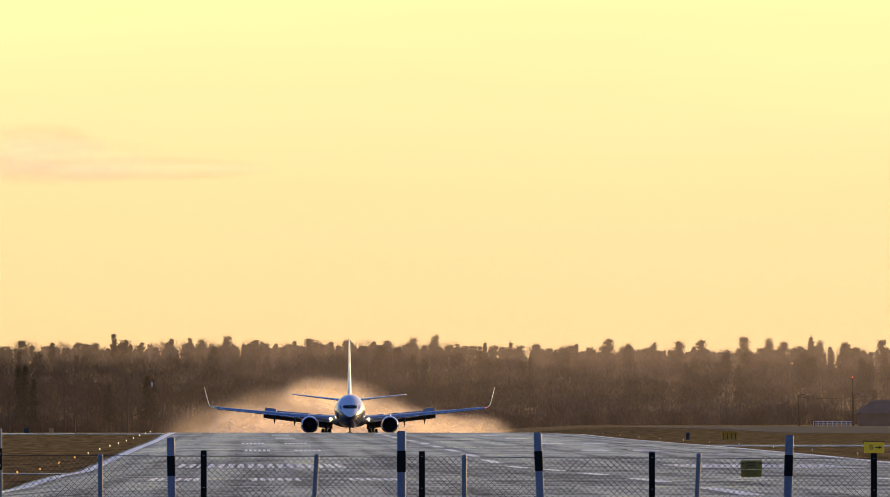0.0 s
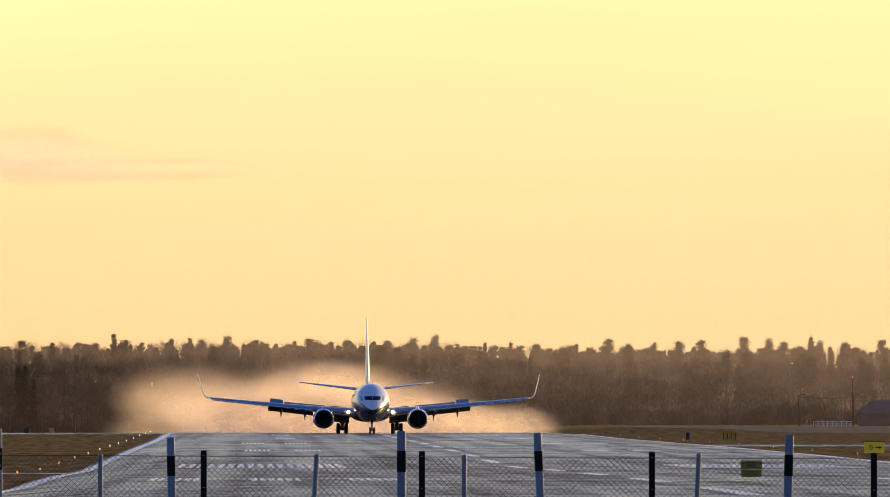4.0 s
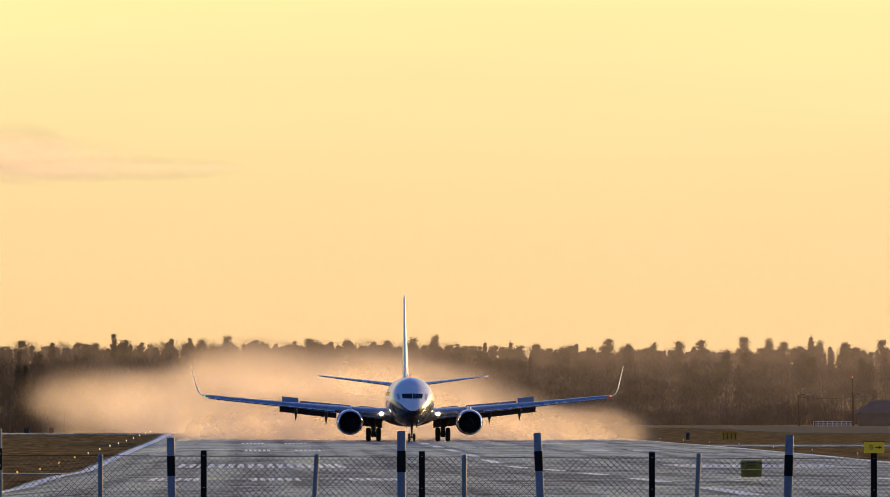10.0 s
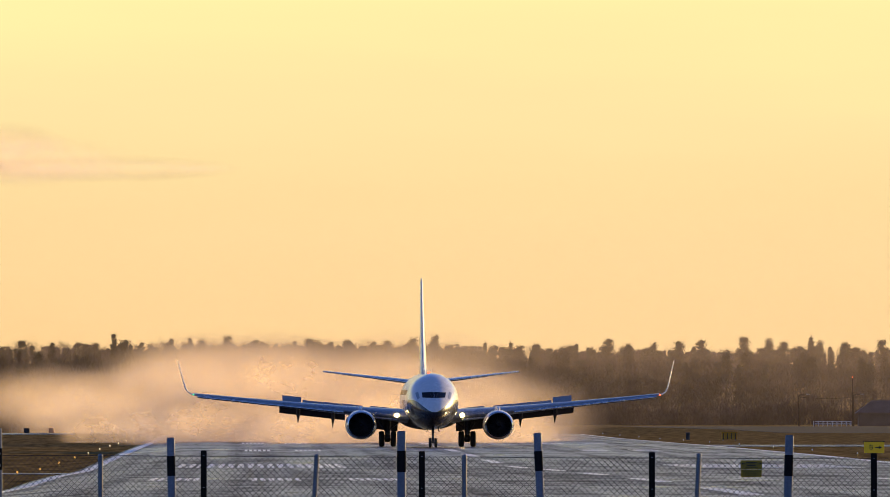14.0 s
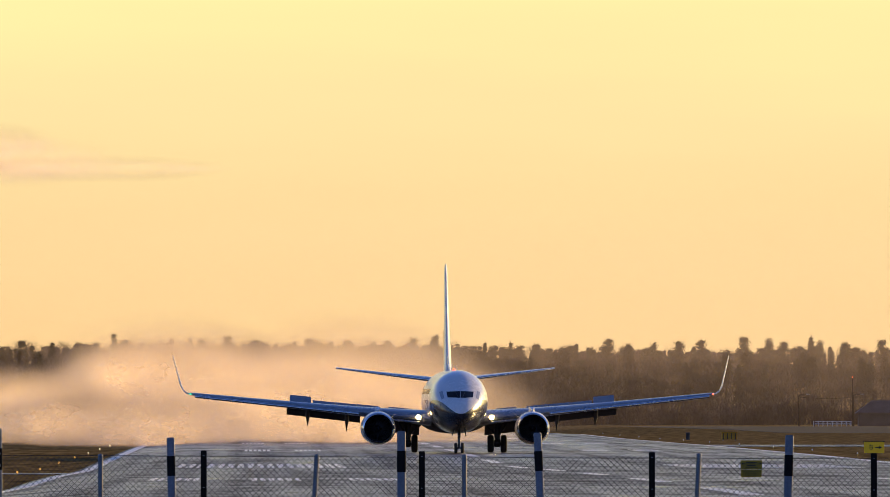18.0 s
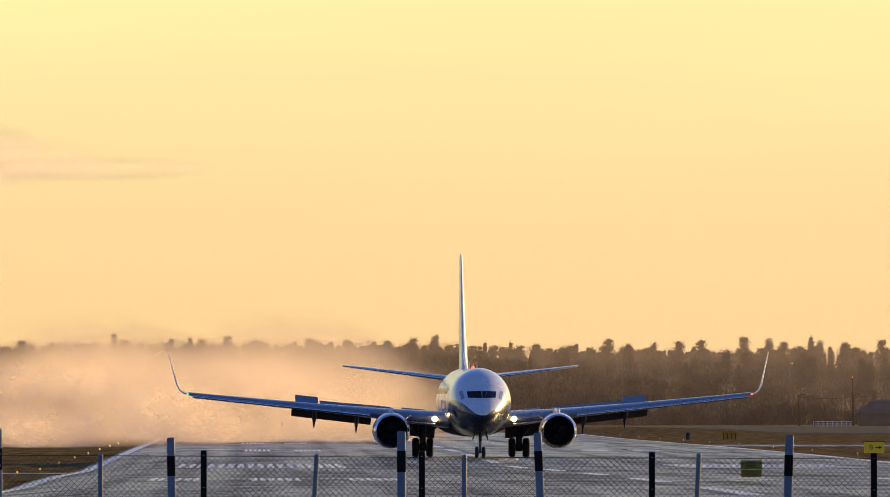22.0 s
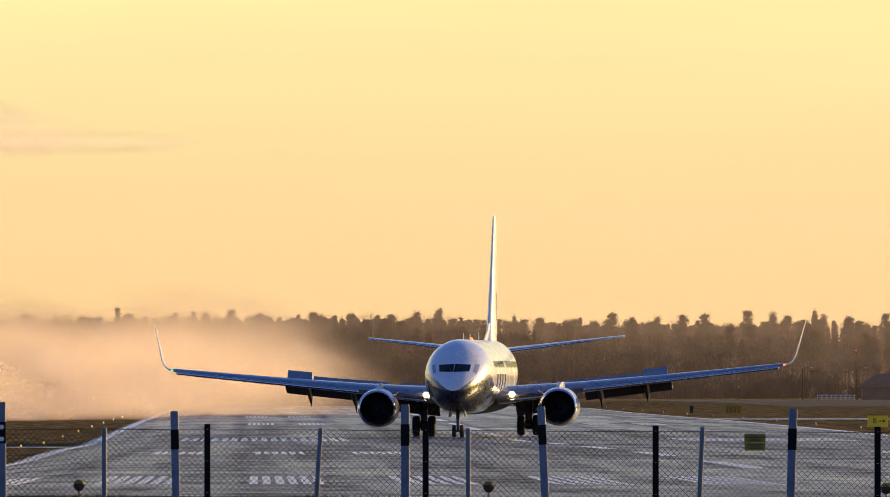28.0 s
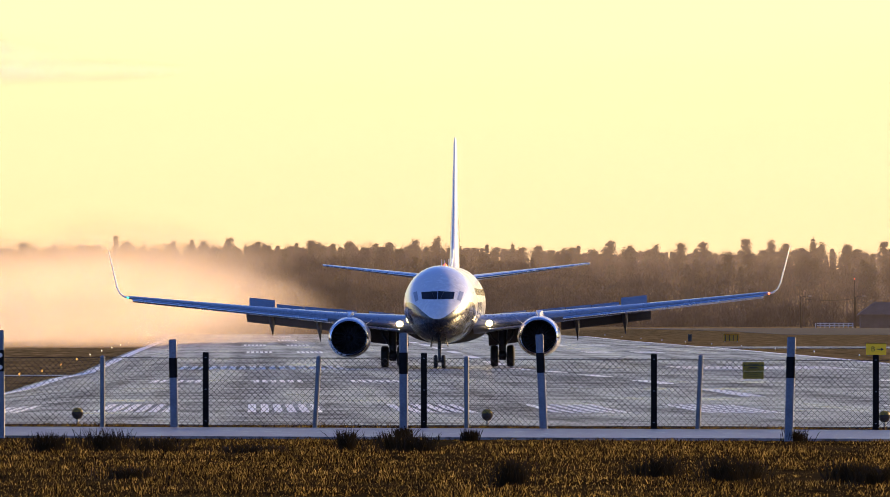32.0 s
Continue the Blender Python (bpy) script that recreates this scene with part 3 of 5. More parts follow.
for sx in (-1, 1):
    for k in range(42):
        if k not in (17, 18):
            side_patch("cabin_window", 7.2 + 0.51 * k, 7.45 + 0.51 * k, 3.72, 4.06, PANE, sx)
    for d in (5.0, 31.2):
        side_patch("door", d, d + 0.85, 2.95, 4.7, GREYSKIN, sx, 0.008)
    for d in (17.6, 18.6):
        side_patch("exit_hatch", d, d + 0.5, 3.35, 4.25, GREYSKIN, sx, 0.008)
    # broad dark lettering-like bars of the livery, unreadable
    for k in range(7):
        side_patch("livery_bar", 8.2 + 1.1 * k, 8.95 + 1.1 * k, 2.45, 3.35, NAVY if k % 2 == 0 else SKIN, sx, 0.02)

# foils: (x, leading edge distance, z, chord, thickness)
AIR = [(0.0, 0.0), (0.012, 0.25), (0.05, 0.55), (0.15, 0.88), (0.32, 1.0), (0.55, 0.8), (0.8, 0.38), (1.0, 0.03)]


def foil(stations, sx, upright=False, rise=0.0):
    rings = []
    for x, d, z, chord, th in stations:
        up = [(c, t * th * 0.55) for c, t in AIR]
        dn = [(c, -t * th * 0.45) for c, t in AIR[-2:0:-1]]
        if upright:
            rings.append([(x + t * 0.9, NOSE_Y + d + c * chord, z) for c, t in up + dn])
        else:
            rings.append([(sx * x, NOSE_Y + d + c * chord, z + t + c * chord * rise) for c, t in up + dn])
    return Shape().rings(rings)


def wing_z(x):
    return 2.18 + 1.47 * (x - 1.8) / 15.3 + 0.12 * ((x - 1.8) / 15.3) ** 2


def wing_le(x):
    return 13.1 + (x - 1.6) * 0.60 if x < 4.8 else 15.02 + (x - 4.8) * 0.512


def wing_te(x):
    return 20.6 if x < 5.8 else 20.6 + (x - 5.8) * 0.225


for sx in (-1, 1):
    st = []
    for x in (1.5, 2.6, 3.8, 4.8, 5.8, 8, 10.5, 13, 15.2, 16.3, 16.72):
        ch = wing_te(x) - wing_le(x)
        st.append((x, wing_le(x), wing_z(x), ch, ch * (0.135 - 0.035 * (x - 1.5) / 15.6)))
    wing = part("wing", foil(st, sx), WINGTOP, jet, "grey swept wing with slats out", 40)
    # slats stand proud of the leading edge
    for x0, x1 in ((6.1, 8.78), (8.8, 11.48), (11.5, 14.18), (14.2, 16.5)):
        part("slat", foil([(x, wing_le(x) - 0.42, wing_z(x) - 0.13, 0.62, 0.20) for x in (x0, x1)], sx), ALU, wing, "", 40)
    part("krueger_flap", foil([(x, wing_le(x) - 0.35, wing_z(x) - 0.30, 0.5, 0.13) for x in (2.3, 4.0)], sx), WINGTOP, wing, "", 40)
    # slotted flaps hang down behind the wing
    for x0, x1, drop in ((2.1, 5.5, 0.80), (5.9, 10.6, 0.46)):
        for a0, dz, ch in ((0.0, 0.0, 1.05), (0.88, -0.40, 0.6)):
            rings = []
            for x in np.linspace(x0, x1, 4):
                f = ch * (1.0 - 0.035 * (x - x0))
                y0, z0 = NOSE_Y + wing_te(x) - 0.35 + a0, wing_z(x) - 0.10 + dz * drop / 0.6
                rings.append([(sx * x, y0 + u * f, z0 - u * f * drop + t) for u, t in ((0, 0.0), (0.1, 0.11), (0.5, 0.10), (1, 0.015), (1, -0.015), (0.5, -0.06), (0.1, -0.07))])
            part("flap", Shape().rings(rings), UNDER_SHADE, wing, "lowered flap with underside shade in its dark colour", 40)
    rings = [[(sx * x, NOSE_Y + wing_te(x) - 0.25 + u, wing_z(x) + t) for u, t in ((0, 0.05), (0.8, 0.01), (0.8, -0.01), (0, -0.05))] for x in (10.8, 15.4)]
    part("aileron", Shape().rings(rings), WINGTOP, wing)
    for x, ln, dp in ((4.55, 3.6, 0.75), (6.75, 3.2, 1.20), (9.25, 2.6, 1.12)):
        y0, z0 = NOSE_Y + wing_te(x) - ln * 0.55, wing_z(x) - 0.12
        prof = [(0.0, 0.03, 0.0), (0.12, 0.10, -0.10), (0.4, 0.16, -0.22), (0.7, 0.14, -0.5), (0.9, 0.08, -0.78), (1.0, 0.015, -dp)]
        part("flap_fairing", Shape().rings([[(sx * x + r * math.cos(a2), y0 + u * ln, z0 + dz + r * 1.7 * math.sin(a2)) for a2 in np.linspace(0, 2 * math.pi, 11)[:-1]] for u, r, dz in prof]), UNDER_SHADE, wing, "", 50)
    # raised spoilers
    for x0, x1, hgt in ((2.75, 4.1, 0.40), (4.75, 6.14, 0.36), (6.16, 7.5, 0.34), (7.52, 8.95, 0.32), (9.05, 10.4, 0.52)):
        rings = []
        for x in (x0, x1):
            y0, z0 = NOSE_Y + wing_te(x) - 1.15, wing_z(x) + 0.13
            rings.append([(sx * x, y0, z0), (sx * x, y0 + 0.55, z0 + hgt), (sx * x, y0 + 0.59, z0 + hgt - 0.02), (sx * x, y0 + 0.06, z0 - 0.03)])
        part("spoiler", Shape().rings(rings), WINGTOP, wing, "raised grey spoiler panel")
    # blended winglet
    st = []
    tz, tl = wing_z(16.72), wing_le(16.72)
    for q, (x, z, d, ch) in enumerate([(16.72, tz, tl, 1.68), (17.0, tz + 0.05, tl + 0.2, 1.52), (17.24, tz + 0.23, tl + 0.45, 1.34),
                                       (17.40, tz + 0.55, tl + 0.75, 1.18), (17.66, tz + 1.52, tl + 1.6, 0.86), (17.92, tz + 2.5, tl + 2.5, 0.5)]):
        lean = min(1.0, q / 3)
        th = ch * 0.085
        ring = []
        for c, t in [(c, t * th * 0.5) for c, t in AIR] + [(c, -t * th * 0.5) for c, t in AIR[-2:0:-1]]:
            ring.append((sx * (x - t * lean), NOSE_Y + d + c * ch, z + t * (1 - lean)))
        st.append(ring)
    part("winglet", Shape().rings(st), SKIN, wing, "white upturned winglet", 50)
    part("navigation_light", Shape().lathe([(-0.10, 0.02), (-0.06, 0.05), (0.06, 0.06), (0.12, 0.02)], "y", 10, (sx * 16.78, NOSE_Y + tl - 0.02, tz)), GLOWRED if sx > 0 else GLOWGREEN, wing,
         "glowing red light" if sx > 0 else "glowing green light", 60)
    part("landing_light", Shape().lathe([(0.0, 0.02), (0.0, 0.135), (0.05, 0.15), (0.1, 0.10)], "y", 16, (sx * 2.33, NOSE_Y + wing_le(2.33) - 0.12, wing_z(2.33) + 0.03)), GLOWLAND, wing, "bright landing light", 30)
    # engine with its nacelle
    ex, ey, ez = sx * 4.90, NOSE_Y + 11.9, 1.55

    def squashed(prof, n=40):
        rings = []
        for u, r in prof:
            ring = []
            for q in range(n):
                c, d = math.cos(2 * math.pi * q / n), math.sin(2 * math.pi * q / n)
                ring.append((ex + r * 1.02 * c, ey + u, ez + r * d * (0.93 if d < 0 else 1.0)))
            rings.append(ring)
        return rings

    nac = part("engine_cowl", Shape().rings(squashed([(0.22, 1.005), (0.7, 1.075), (1.5, 1.10), (2.4, 1.05), (3.2, 0.93), (3.75, 0.80), (3.75, 0.70), (3.0, 0.72)]), caps=False), SKIN, jet, "white engine nacelle", 40)
    part("intake_lip", Shape().rings(squashed([(0.24, 1.008), (0.10, 0.985), (0.02, 0.945), (0.0, 0.905), (0.04, 0.865), (0.16, 0.835)]), caps=False), CHROME, nac, "polished metal intake ring", 60)
    part("intake_duct", Shape().rings(squashed([(0.16, 0.835), (0.5, 0.81), (1.05, 0.80)]), caps=False), DARKMETAL, nac, "", 60)
    for k in range(24):
        a0 = 2 * math.pi * k / 24
        p = []
        for r, tw in ((0.22, 0.02), (0.79, 0.20)):
            for da in (-0.09, 0.09):
                p.append((ex + r * math.cos(a0 + da), ey + 0.95 + (tw if da > 0 else -tw) * 0.4, ez + r * math.sin(a0 + da)))
        part("fan_blade", Shape().add(p, [(0, 1, 3, 2)]), DARKMETAL, nac)
    part("fan_case", Shape().lathe([(1.1, 0.82), (1.12, 0.82)], "y", 24, (ex, ey, ez)), RUBBER, nac)
    part("spinner", Shape().lathe([(0.55, 0.01), (0.65, 0.10), (0.9, 0.22), (0.98, 0.22)], "y", 16, (ex, ey, ez)), DARKMETAL, nac, "", 50)
    part("exhaust_cone", Shape().lathe([(3.0, 0.62), (4.0, 0.50), (4.6, 0.36), (4.6, 0.30), (5.3, 0.02)], "y", 24, (ex, ey, ez + 0.03)), DARKMETAL, nac, "", 40)
    py = []
    for d, z0, z1, w in ((12.9, 2.60, 2.74, 0.05), (13.6, 2.50, 2.92, 0.17), (14.8, 2.35, 2.90, 0.22), (16.2, 2.15, 2.62, 0.20), (18.0, 2.05, 2.35, 0.04)):
        py.append([(ex - w, NOSE_Y + d, z0), (ex + w, NOSE_Y + d, z0), (ex + w * 0.8, NOSE_Y + d, z1), (ex - w * 0.8, NOSE_Y + d, z1)])
    part("pylon", Shape().rings(py), SKIN, nac, "", 40)
    st = [(ex - sx * 0.82, ez + 0.70), (ex - sx * 1.16, ez + 0.95)]
    part("strake", Shape().rings([[(st[0][0], ey + 0.9 + u, st[0][1]), (st[1][0], ey + 1.4 + u * 0.5, st[1][1]), (st[1][0], ey + 1.4 + u * 0.5, st[1][1] - 0.03), (st[0][0], ey + 0.9 + u, st[0][1] - 0.03)] for u in (0, 1.3)]), SKIN, nac)
    # tail plane
    tp = [(x, 33.3 + 0.66 * (x - 0.6), 4.60 + 0.125 * (x - 0.6), 4.0 - 0.385 * (x - 0.6), 0.34 - 0.035 * (x - 0.6)) for x in (0.4, 2.5, 5, 7.0, 7.17)]
    tail = part("tailplane", foil(tp, sx, rise=0.03), SKIN, jet, "pale swept tailplane trimmed nose-down", 40)
    part("leading_edge", foil([(x, d - 0.03, z, 0.26, th * 0.55) for x, d, z, ch, th in tp[:-1]], sx), ALU, tail, "bright bare metal leading edge", 60)
    part("elevator", Shape().rings([[(sx * x, NOSE_Y + 33.3 + 0.66 * (x - 0.6) + (4.0 - 0.385 * (x - 0.6)) * 0.8 + u, 4.61 + 0.125 * (x - 0.6) + 0.024 * (4.0 - 0.385 * (x - 0.6)) + t) for u, t in ((0, 0.04), (0.9 - 0.05 * x, 0.0), (0.9 - 0.05 * x, -0.02), (0, -0.04))] for x in (1.0, 6.9)]), WINGTOP, tail)
    # main gear
    gx = sx * 2.86
    leg = part("main_gear_strut", Shape().tube([(gx, 0, 0.55), (gx, 0.02, 1.2), (gx + sx * 0.05, 0.05, 2.2)], [0.15, 0.21, 0.25], 12), STRUT, jet, "", 50)
    part("axle", Shape().tube([(gx - 0.5, 0, 0.56), (gx + 0.5, 0, 0.56)], 0.08, 10), STRUT, leg)
    part("side_brace", Shape().tube([(gx - sx * 0.05, 0.02, 1.15), (gx - sx * 1.1, 0.1, 2.0)], 0.06, 8), STRUT, leg)
    part("torque_link", Shape().tube([(gx, 0.12, 0.7), (gx, 0.42, 1.0), (gx, 0.14, 1.3)], 0.05, 6), STRUT, leg)
    part("brake_unit", Shape().lathe([(-0.20, 0.20), (-0.16, 0.27), (0.16, 0.27), (0.20, 0.20)], "x", 16, (gx, 0.0, 0.60)), DARKMETAL, leg, "", 40)
    part("retract_arm", Shape().tube([(gx + sx * 0.1, 0.1, 1.1), (gx + sx * 0.5, 0.25, 1.65), (gx + sx * 0.7, 0.3, 2.2)], [0.07, 0.09, 0.09], 8), DARKMETAL, leg)
    part("gear_door", Shape().box(gx + sx * 0.22 - 0.02, gx + sx * 0.22 + 0.02, -0.5, 0.5, 1.15, 2.05), UNDER_SHADE, leg)
    for wx in (-0.42, 0.42):
        tyre = part("tyre", Shape().lathe([(-0.19, 0.36), (-0.2, 0.47), (-0.15, 0.54), (-0.06, 0.562), (0.06, 0.562), (0.15, 0.54), (0.2, 0.47), (0.19, 0.36)], "x", 28, (gx + wx, 0, 0.56)), RUBBER, leg, "black rubber tyre", 40)
        part("rim", Shape().lathe([(-0.16, 0.05), (-0.14, 0.34), (-0.19, 0.36), (0.19, 0.36), (0.14, 0.34), (0.16, 0.05)], "x", 20, (gx + wx, 0, 0.56)), STRUT, tyre, "", 40)

# nose gear
ny = NOSE_Y + 4.0
leg = part("nose_gear_strut", Shape().tube([(0, ny, 0.3), (0, ny, 0.8), (0, ny + 0.1, 1.75)], [0.06, 0.09, 0.10], 12), STRUT, jet, "", 50)
part("axle", Shape().tube([(-0.28, ny, 0.345), (0.28, ny, 0.345)], 0.05, 8), STRUT, leg)
part("drag_brace", Shape().tube([(0, ny, 0.85), (0, ny + 0.9, 1.65)], 0.05, 8), STRUT, leg)
part("taxi_light", Shape().lathe([(-0.03, 0.09), (0.05, 0.10), (0.09, 0.03)], "y", 12, (0, ny - 0.14, 1.05)), DARKMETAL, leg)
for wx in (-0.2, 0.2):
    tyre = part("tyre", Shape().lathe([(-0.09, 0.20), (-0.10, 0.28), (-0.06, 0.335), (0.06, 0.335), (0.10, 0.28), (0.09, 0.20)], "x", 24, (wx, ny, 0.345)), RUBBER, leg, "black rubber tyre", 40)
    part("rim", Shape().lathe([(-0.08, 0.03), (-0.07, 0.19), (0.07, 0.19), (0.08, 0.03)], "x", 16, (wx, ny, 0.345)), STRUT, tyre)
    sd = 1 if wx > 0 else -1
    part("gear_door", Shape().add([(sd * 0.30, ny - 0.9, 1.62), (sd * 0.42, ny - 0.9, 1.12), (sd * 0.42, ny + 0.8, 1.08), (sd * 0.30, ny + 0.8, 1.55),
                                   (sd * 0.33, ny - 0.9, 1.62), (sd * 0.45, ny - 0.9, 1.12), (sd * 0.45, ny + 0.8, 1.08), (sd * 0.33, ny + 0.8, 1.55)],
                                  [(0, 1, 2, 3), (7, 6, 5, 4), (0, 4, 5, 1), (1, 5, 6, 2), (2, 6, 7, 3), (3, 7, 4, 0)]), UNDER_SHADE, leg)
# fin
fin = part("fin", foil([(0, 30.2, 5.1, 7.6, 0.62), (0, 31.6, 6.0, 6.1, 0.55), (0, 33.6, 8.4, 4.7, 0.42), (0, 36.2, 11.9, 2.7, 0.24), (0, 36.6, 12.25, 2.2, 0.10)], 1, True), SKIN, jet, "white upright tail fin", 40)
part("dorsal_fin", foil([(0, 26.0, 5.15, 5.0, 0.08), (0, 29.6, 5.75, 2.6, 0.16), (0, 30.9, 6.2, 1.6, 0.14)], 1, True), SKIN, fin, "", 40)
part("rudder", foil([(0, 36.4, 5.6, 2.0, 0.22), (0, 38.2, 11.6, 1.15, 0.12)], 1, True), SKIN, fin, "", 40)
part("fin_emblem", foil([(0, 32.9, 6.3, 3.0, 0.60), (0, 33.9, 7.9, 3.2, 0.50)], 1, True), NAVY, fin, "dark blue painted emblem", 40)
for d, hgt in ((9.0, 0.35), (14.5, 0.30), (22.0, 0.42)):
    part("antenna", Shape().rings([[(-0.02, NOSE_Y + d, FUS_Z + 1.97), (0.02, NOSE_Y + d, FUS_Z + 1.97), (0.02, NOSE_Y + d + 0.4, FUS_Z + 1.97), (-0.02, NOSE_Y + d + 0.4, FUS_Z + 1.97)],
                                   [(-0.01, NOSE_Y + d + 0.25, FUS_Z + 2 + hgt), (0.01, NOSE_Y + d + 0.25, FUS_Z + 2 + hgt), (0.01, NOSE_Y + d + 0.42, FUS_Z + 2 + hgt), (-0.01, NOSE_Y + d + 0.42, FUS_Z + 2 + hgt)]]), SKIN, jet)
part("beacon", Shape().lathe([(0, 0.10), (0.08, 0.09), (0.15, 0.03)], "z", 10, (0, NOSE_Y + 16.0, FUS_Z + 1.99)), GLOWRED, jet, "red beacon light")
for x in (-0.5, 0.5):
    part("air_probe", Shape().tube([(x * 2.9, NOSE_Y + 2.6, 3.0), (x * 3.1, NOSE_Y + 2.4, 3.0)], 0.02, 5), CHROME, jet)


# ---- fence, posts and small fittings ----
rng = random.Random(7)
FY = 150.3


def at_px(px, y):
    return (px - 447) * y / 21000.0


# chain-link panels between the posts
fence = thing("chain_link_fence", (0, 0, 0), "low grey chain-link fence on steel and black timber posts", "fence")
POSTS = [-7.9, -5.0, -1.93, 0.74, 2.66, 5.61, 8.6, 11.5]
for i in range(len(POSTS) - 1):
    x0, x1 = POSTS[i], POSTS[i + 1]
    panel = new("panel")
    panel.parent, panel.location = fence, (x0, FY, land(x0, FY))
    pitch, z0, hgt, r = 0.037, 0.04, 0.87, 0.0042
    n, rows = int((x1 - x0) / pitch), 24
    s = Shape()
    drop = land(x1, FY) - land(x0, FY)
    for k in range(n):
        pts = []
        for j in range(rows + 1):
            x = k * pitch + (pitch if (j % 2) else 0) if k % 2 == 0 else k * pitch + (0 if (j % 2) else pitch)
            pts.append((x + 0.004 * math.sin(3 * x), 0.003 * (1 if j % 2 else -1) + 0.012 * math.sin(2.1 * x + i), z0 + hgt * j / rows + drop * x / (x1 - x0) + 0.006 * math.sin(1.7 * x + i)))
        ringset = [[(p[0] - r, p[1], p[2]), (p[0], p[1] - r, p[2]), (p[0] + r, p[1], p[2]), (p[0], p[1] + r, p[2])] for p in pts]
        s.rings(ringset)
    part("mesh", s, WIRE, panel)
    for q, z in enumerate((0.06, 0.90)):
        part("line_wire", Shape().tube([((x1 - x0) * u / 6, 0, z + drop * u / 6 - 0.006 * math.sin(math.pi * u / 6)) for u in range(7)], 0.0035, 5), WIRE, panel)
for x, lean, hgt in ((-1.93, 0, 0.94), (0.74, 3.4, 0.95), (2.66, -0.3, 0.95), (5.57, 2.6, 0.98), (-4.9, 1, 0.95), (8.6, 0, 0.95), (11.5, 1, 0.95), (-7.9, 0, 0.95)):
    p = part("steel_post", Shape().tube([(0, 0, 0), (0, 0, hgt)], 0.03, 12), GALV, fence, "slim galvanised steel post", 40, (x, FY - 0.04, land(x, FY) - 0.05))
    p.rotation_euler = (0, radians(lean), 0)
    part("cap", Shape().lathe([(hgt, 0.034), (hgt + 0.012, 0.034), (hgt + 0.03, 0.02), (hgt + 0.034, 0.004)], "z", 12), GALV, p, "", 40)
    for z in (0.12, 0.5, 0.9):
        part("clip", Shape().lathe([(z, 0.031), (z + 0.004, 0.036), (z + 0.018, 0.036), (z + 0.022, 0.031)], "z", 10), GALV, p)
for x in (-3.55, -0.63, 2.12, 5.02, 7.82, 10.7):
    p = part("timber_post", Shape().box(-0.038, 0.038, -0.038, 0.038, 0, 1.02, 0.006), BLACKPOST, fence, "thick black tarred timber post", at=(x, FY - 0.07, land(x, FY) - 0.05))
    for z in (0.15, 0.55, 0.95):
        part("staple", Shape().box(-0.012, 0.012, -0.046, -0.036, z, z + 0.008), GALV, p)


def road_marker(x, y, hgt, lean, label, discs=False):
    p = thing("delineator_post", (x, y, land(x, y) + (0.0 if y > 149.7 or y < 139.5 else 0.03)), label, "delineator", "roadside delineator posts")
    p.rotation_euler = (0, radians(lean), 0)

    def prism(z0, z1, g=0.0):
        rings = []
        for z in (z0, z1):
            ring = []
            for q in range(16):
                a2 = 2 * math.pi * q / 16
                ring.append(((0.050 + g) * math.copysign(abs(math.cos(a2)) ** 0.6, math.cos(a2)), (0.030 + g) * math.copysign(abs(math.sin(a2)) ** 0.6, math.sin(a2)), z))
            rings.append(ring)
        return Shape().rings(rings)
    body = part("stem", prism(-0.05, hgt), PLASTIC, p, "", 40)
    part("band", prism(hgt - 0.47, hgt - 0.22, 0.002), BLACKBAND, p, "black band", 40)
    for z in (hgt - 0.28, hgt - 0.42) if discs else ():
        part("reflector", Shape().lathe([(-0.040, 0.01), (-0.040, 0.026), (-0.030, 0.03)], "y", 14, (0.0, 0, z)), REFLECTOR, p, "round white reflector")
    part("cap", prism(hgt, hgt + 0.012, -0.006), PLASTIC, p)
    return p


for x, y, hgt, lean in ((-1.02, 149.8, 1.12, -1.2), (3.62, 149.8, 1.20, -2.6), (8.35, 149.8, 1.17, 0.5), (-5.9, 149.8, 1.17, 0.8)):
    road_marker(x, y, hgt, lean, "white plastic delineator post with a black band, leaning slightly")
for x, y, hgt, lean in ((-2.98, 139.3, 1.25, -0.4), (1.73, 139.3, 1.24, -0.2), (6.23, 139.3, 1.21, 1.6)):
    road_marker(x, y, hgt, lean, "white plastic delineator post with a black band and reflectors" if x < 0 else "dirty white plastic delineator post with a black band", x < 0)

# notice on the mesh: two yellow plates with print that cannot be read
sg = thing("fence_sign", (6.275, FY - 0.03, land(6, FY) + 0.68), "yellow warning plates with black print wired to the fence", "sign")
up = part("upper_plate", Shape().box(-0.135, 0.135, -0.004, 0.004, 0.08, 0.19, 0.002), SHADED_YELLOW, sg)
lo = part("lower_plate", Shape().box(-0.13, 0.13, -0.004, 0.004, -0.02, 0.076, 0.002), SHADED_YELLOW, sg)
for z, w in ((0.165, 0.07), (0.145, 0.09), (0.125, 0.06), (0.105, 0.08)):
    part("print_bar", Shape().box(-w, w, -0.007, -0.005, z - 0.005, z + 0.004), INK, up)
for x in (-0.112, 0.112):
    part("symbol", Shape().lathe([(-0.007, 0.001), (-0.007, 0.017), (-0.005, 0.017)], "y", 3, (x, 0, 0.15)), INK, up)
for z, w in ((0.055, 0.10), (0.03, 0.07), (0.005, 0.085)):
    part("print_bar", Shape().box(-w, w, -0.007, -0.005, z - 0.004, z + 0.003), INK, lo)

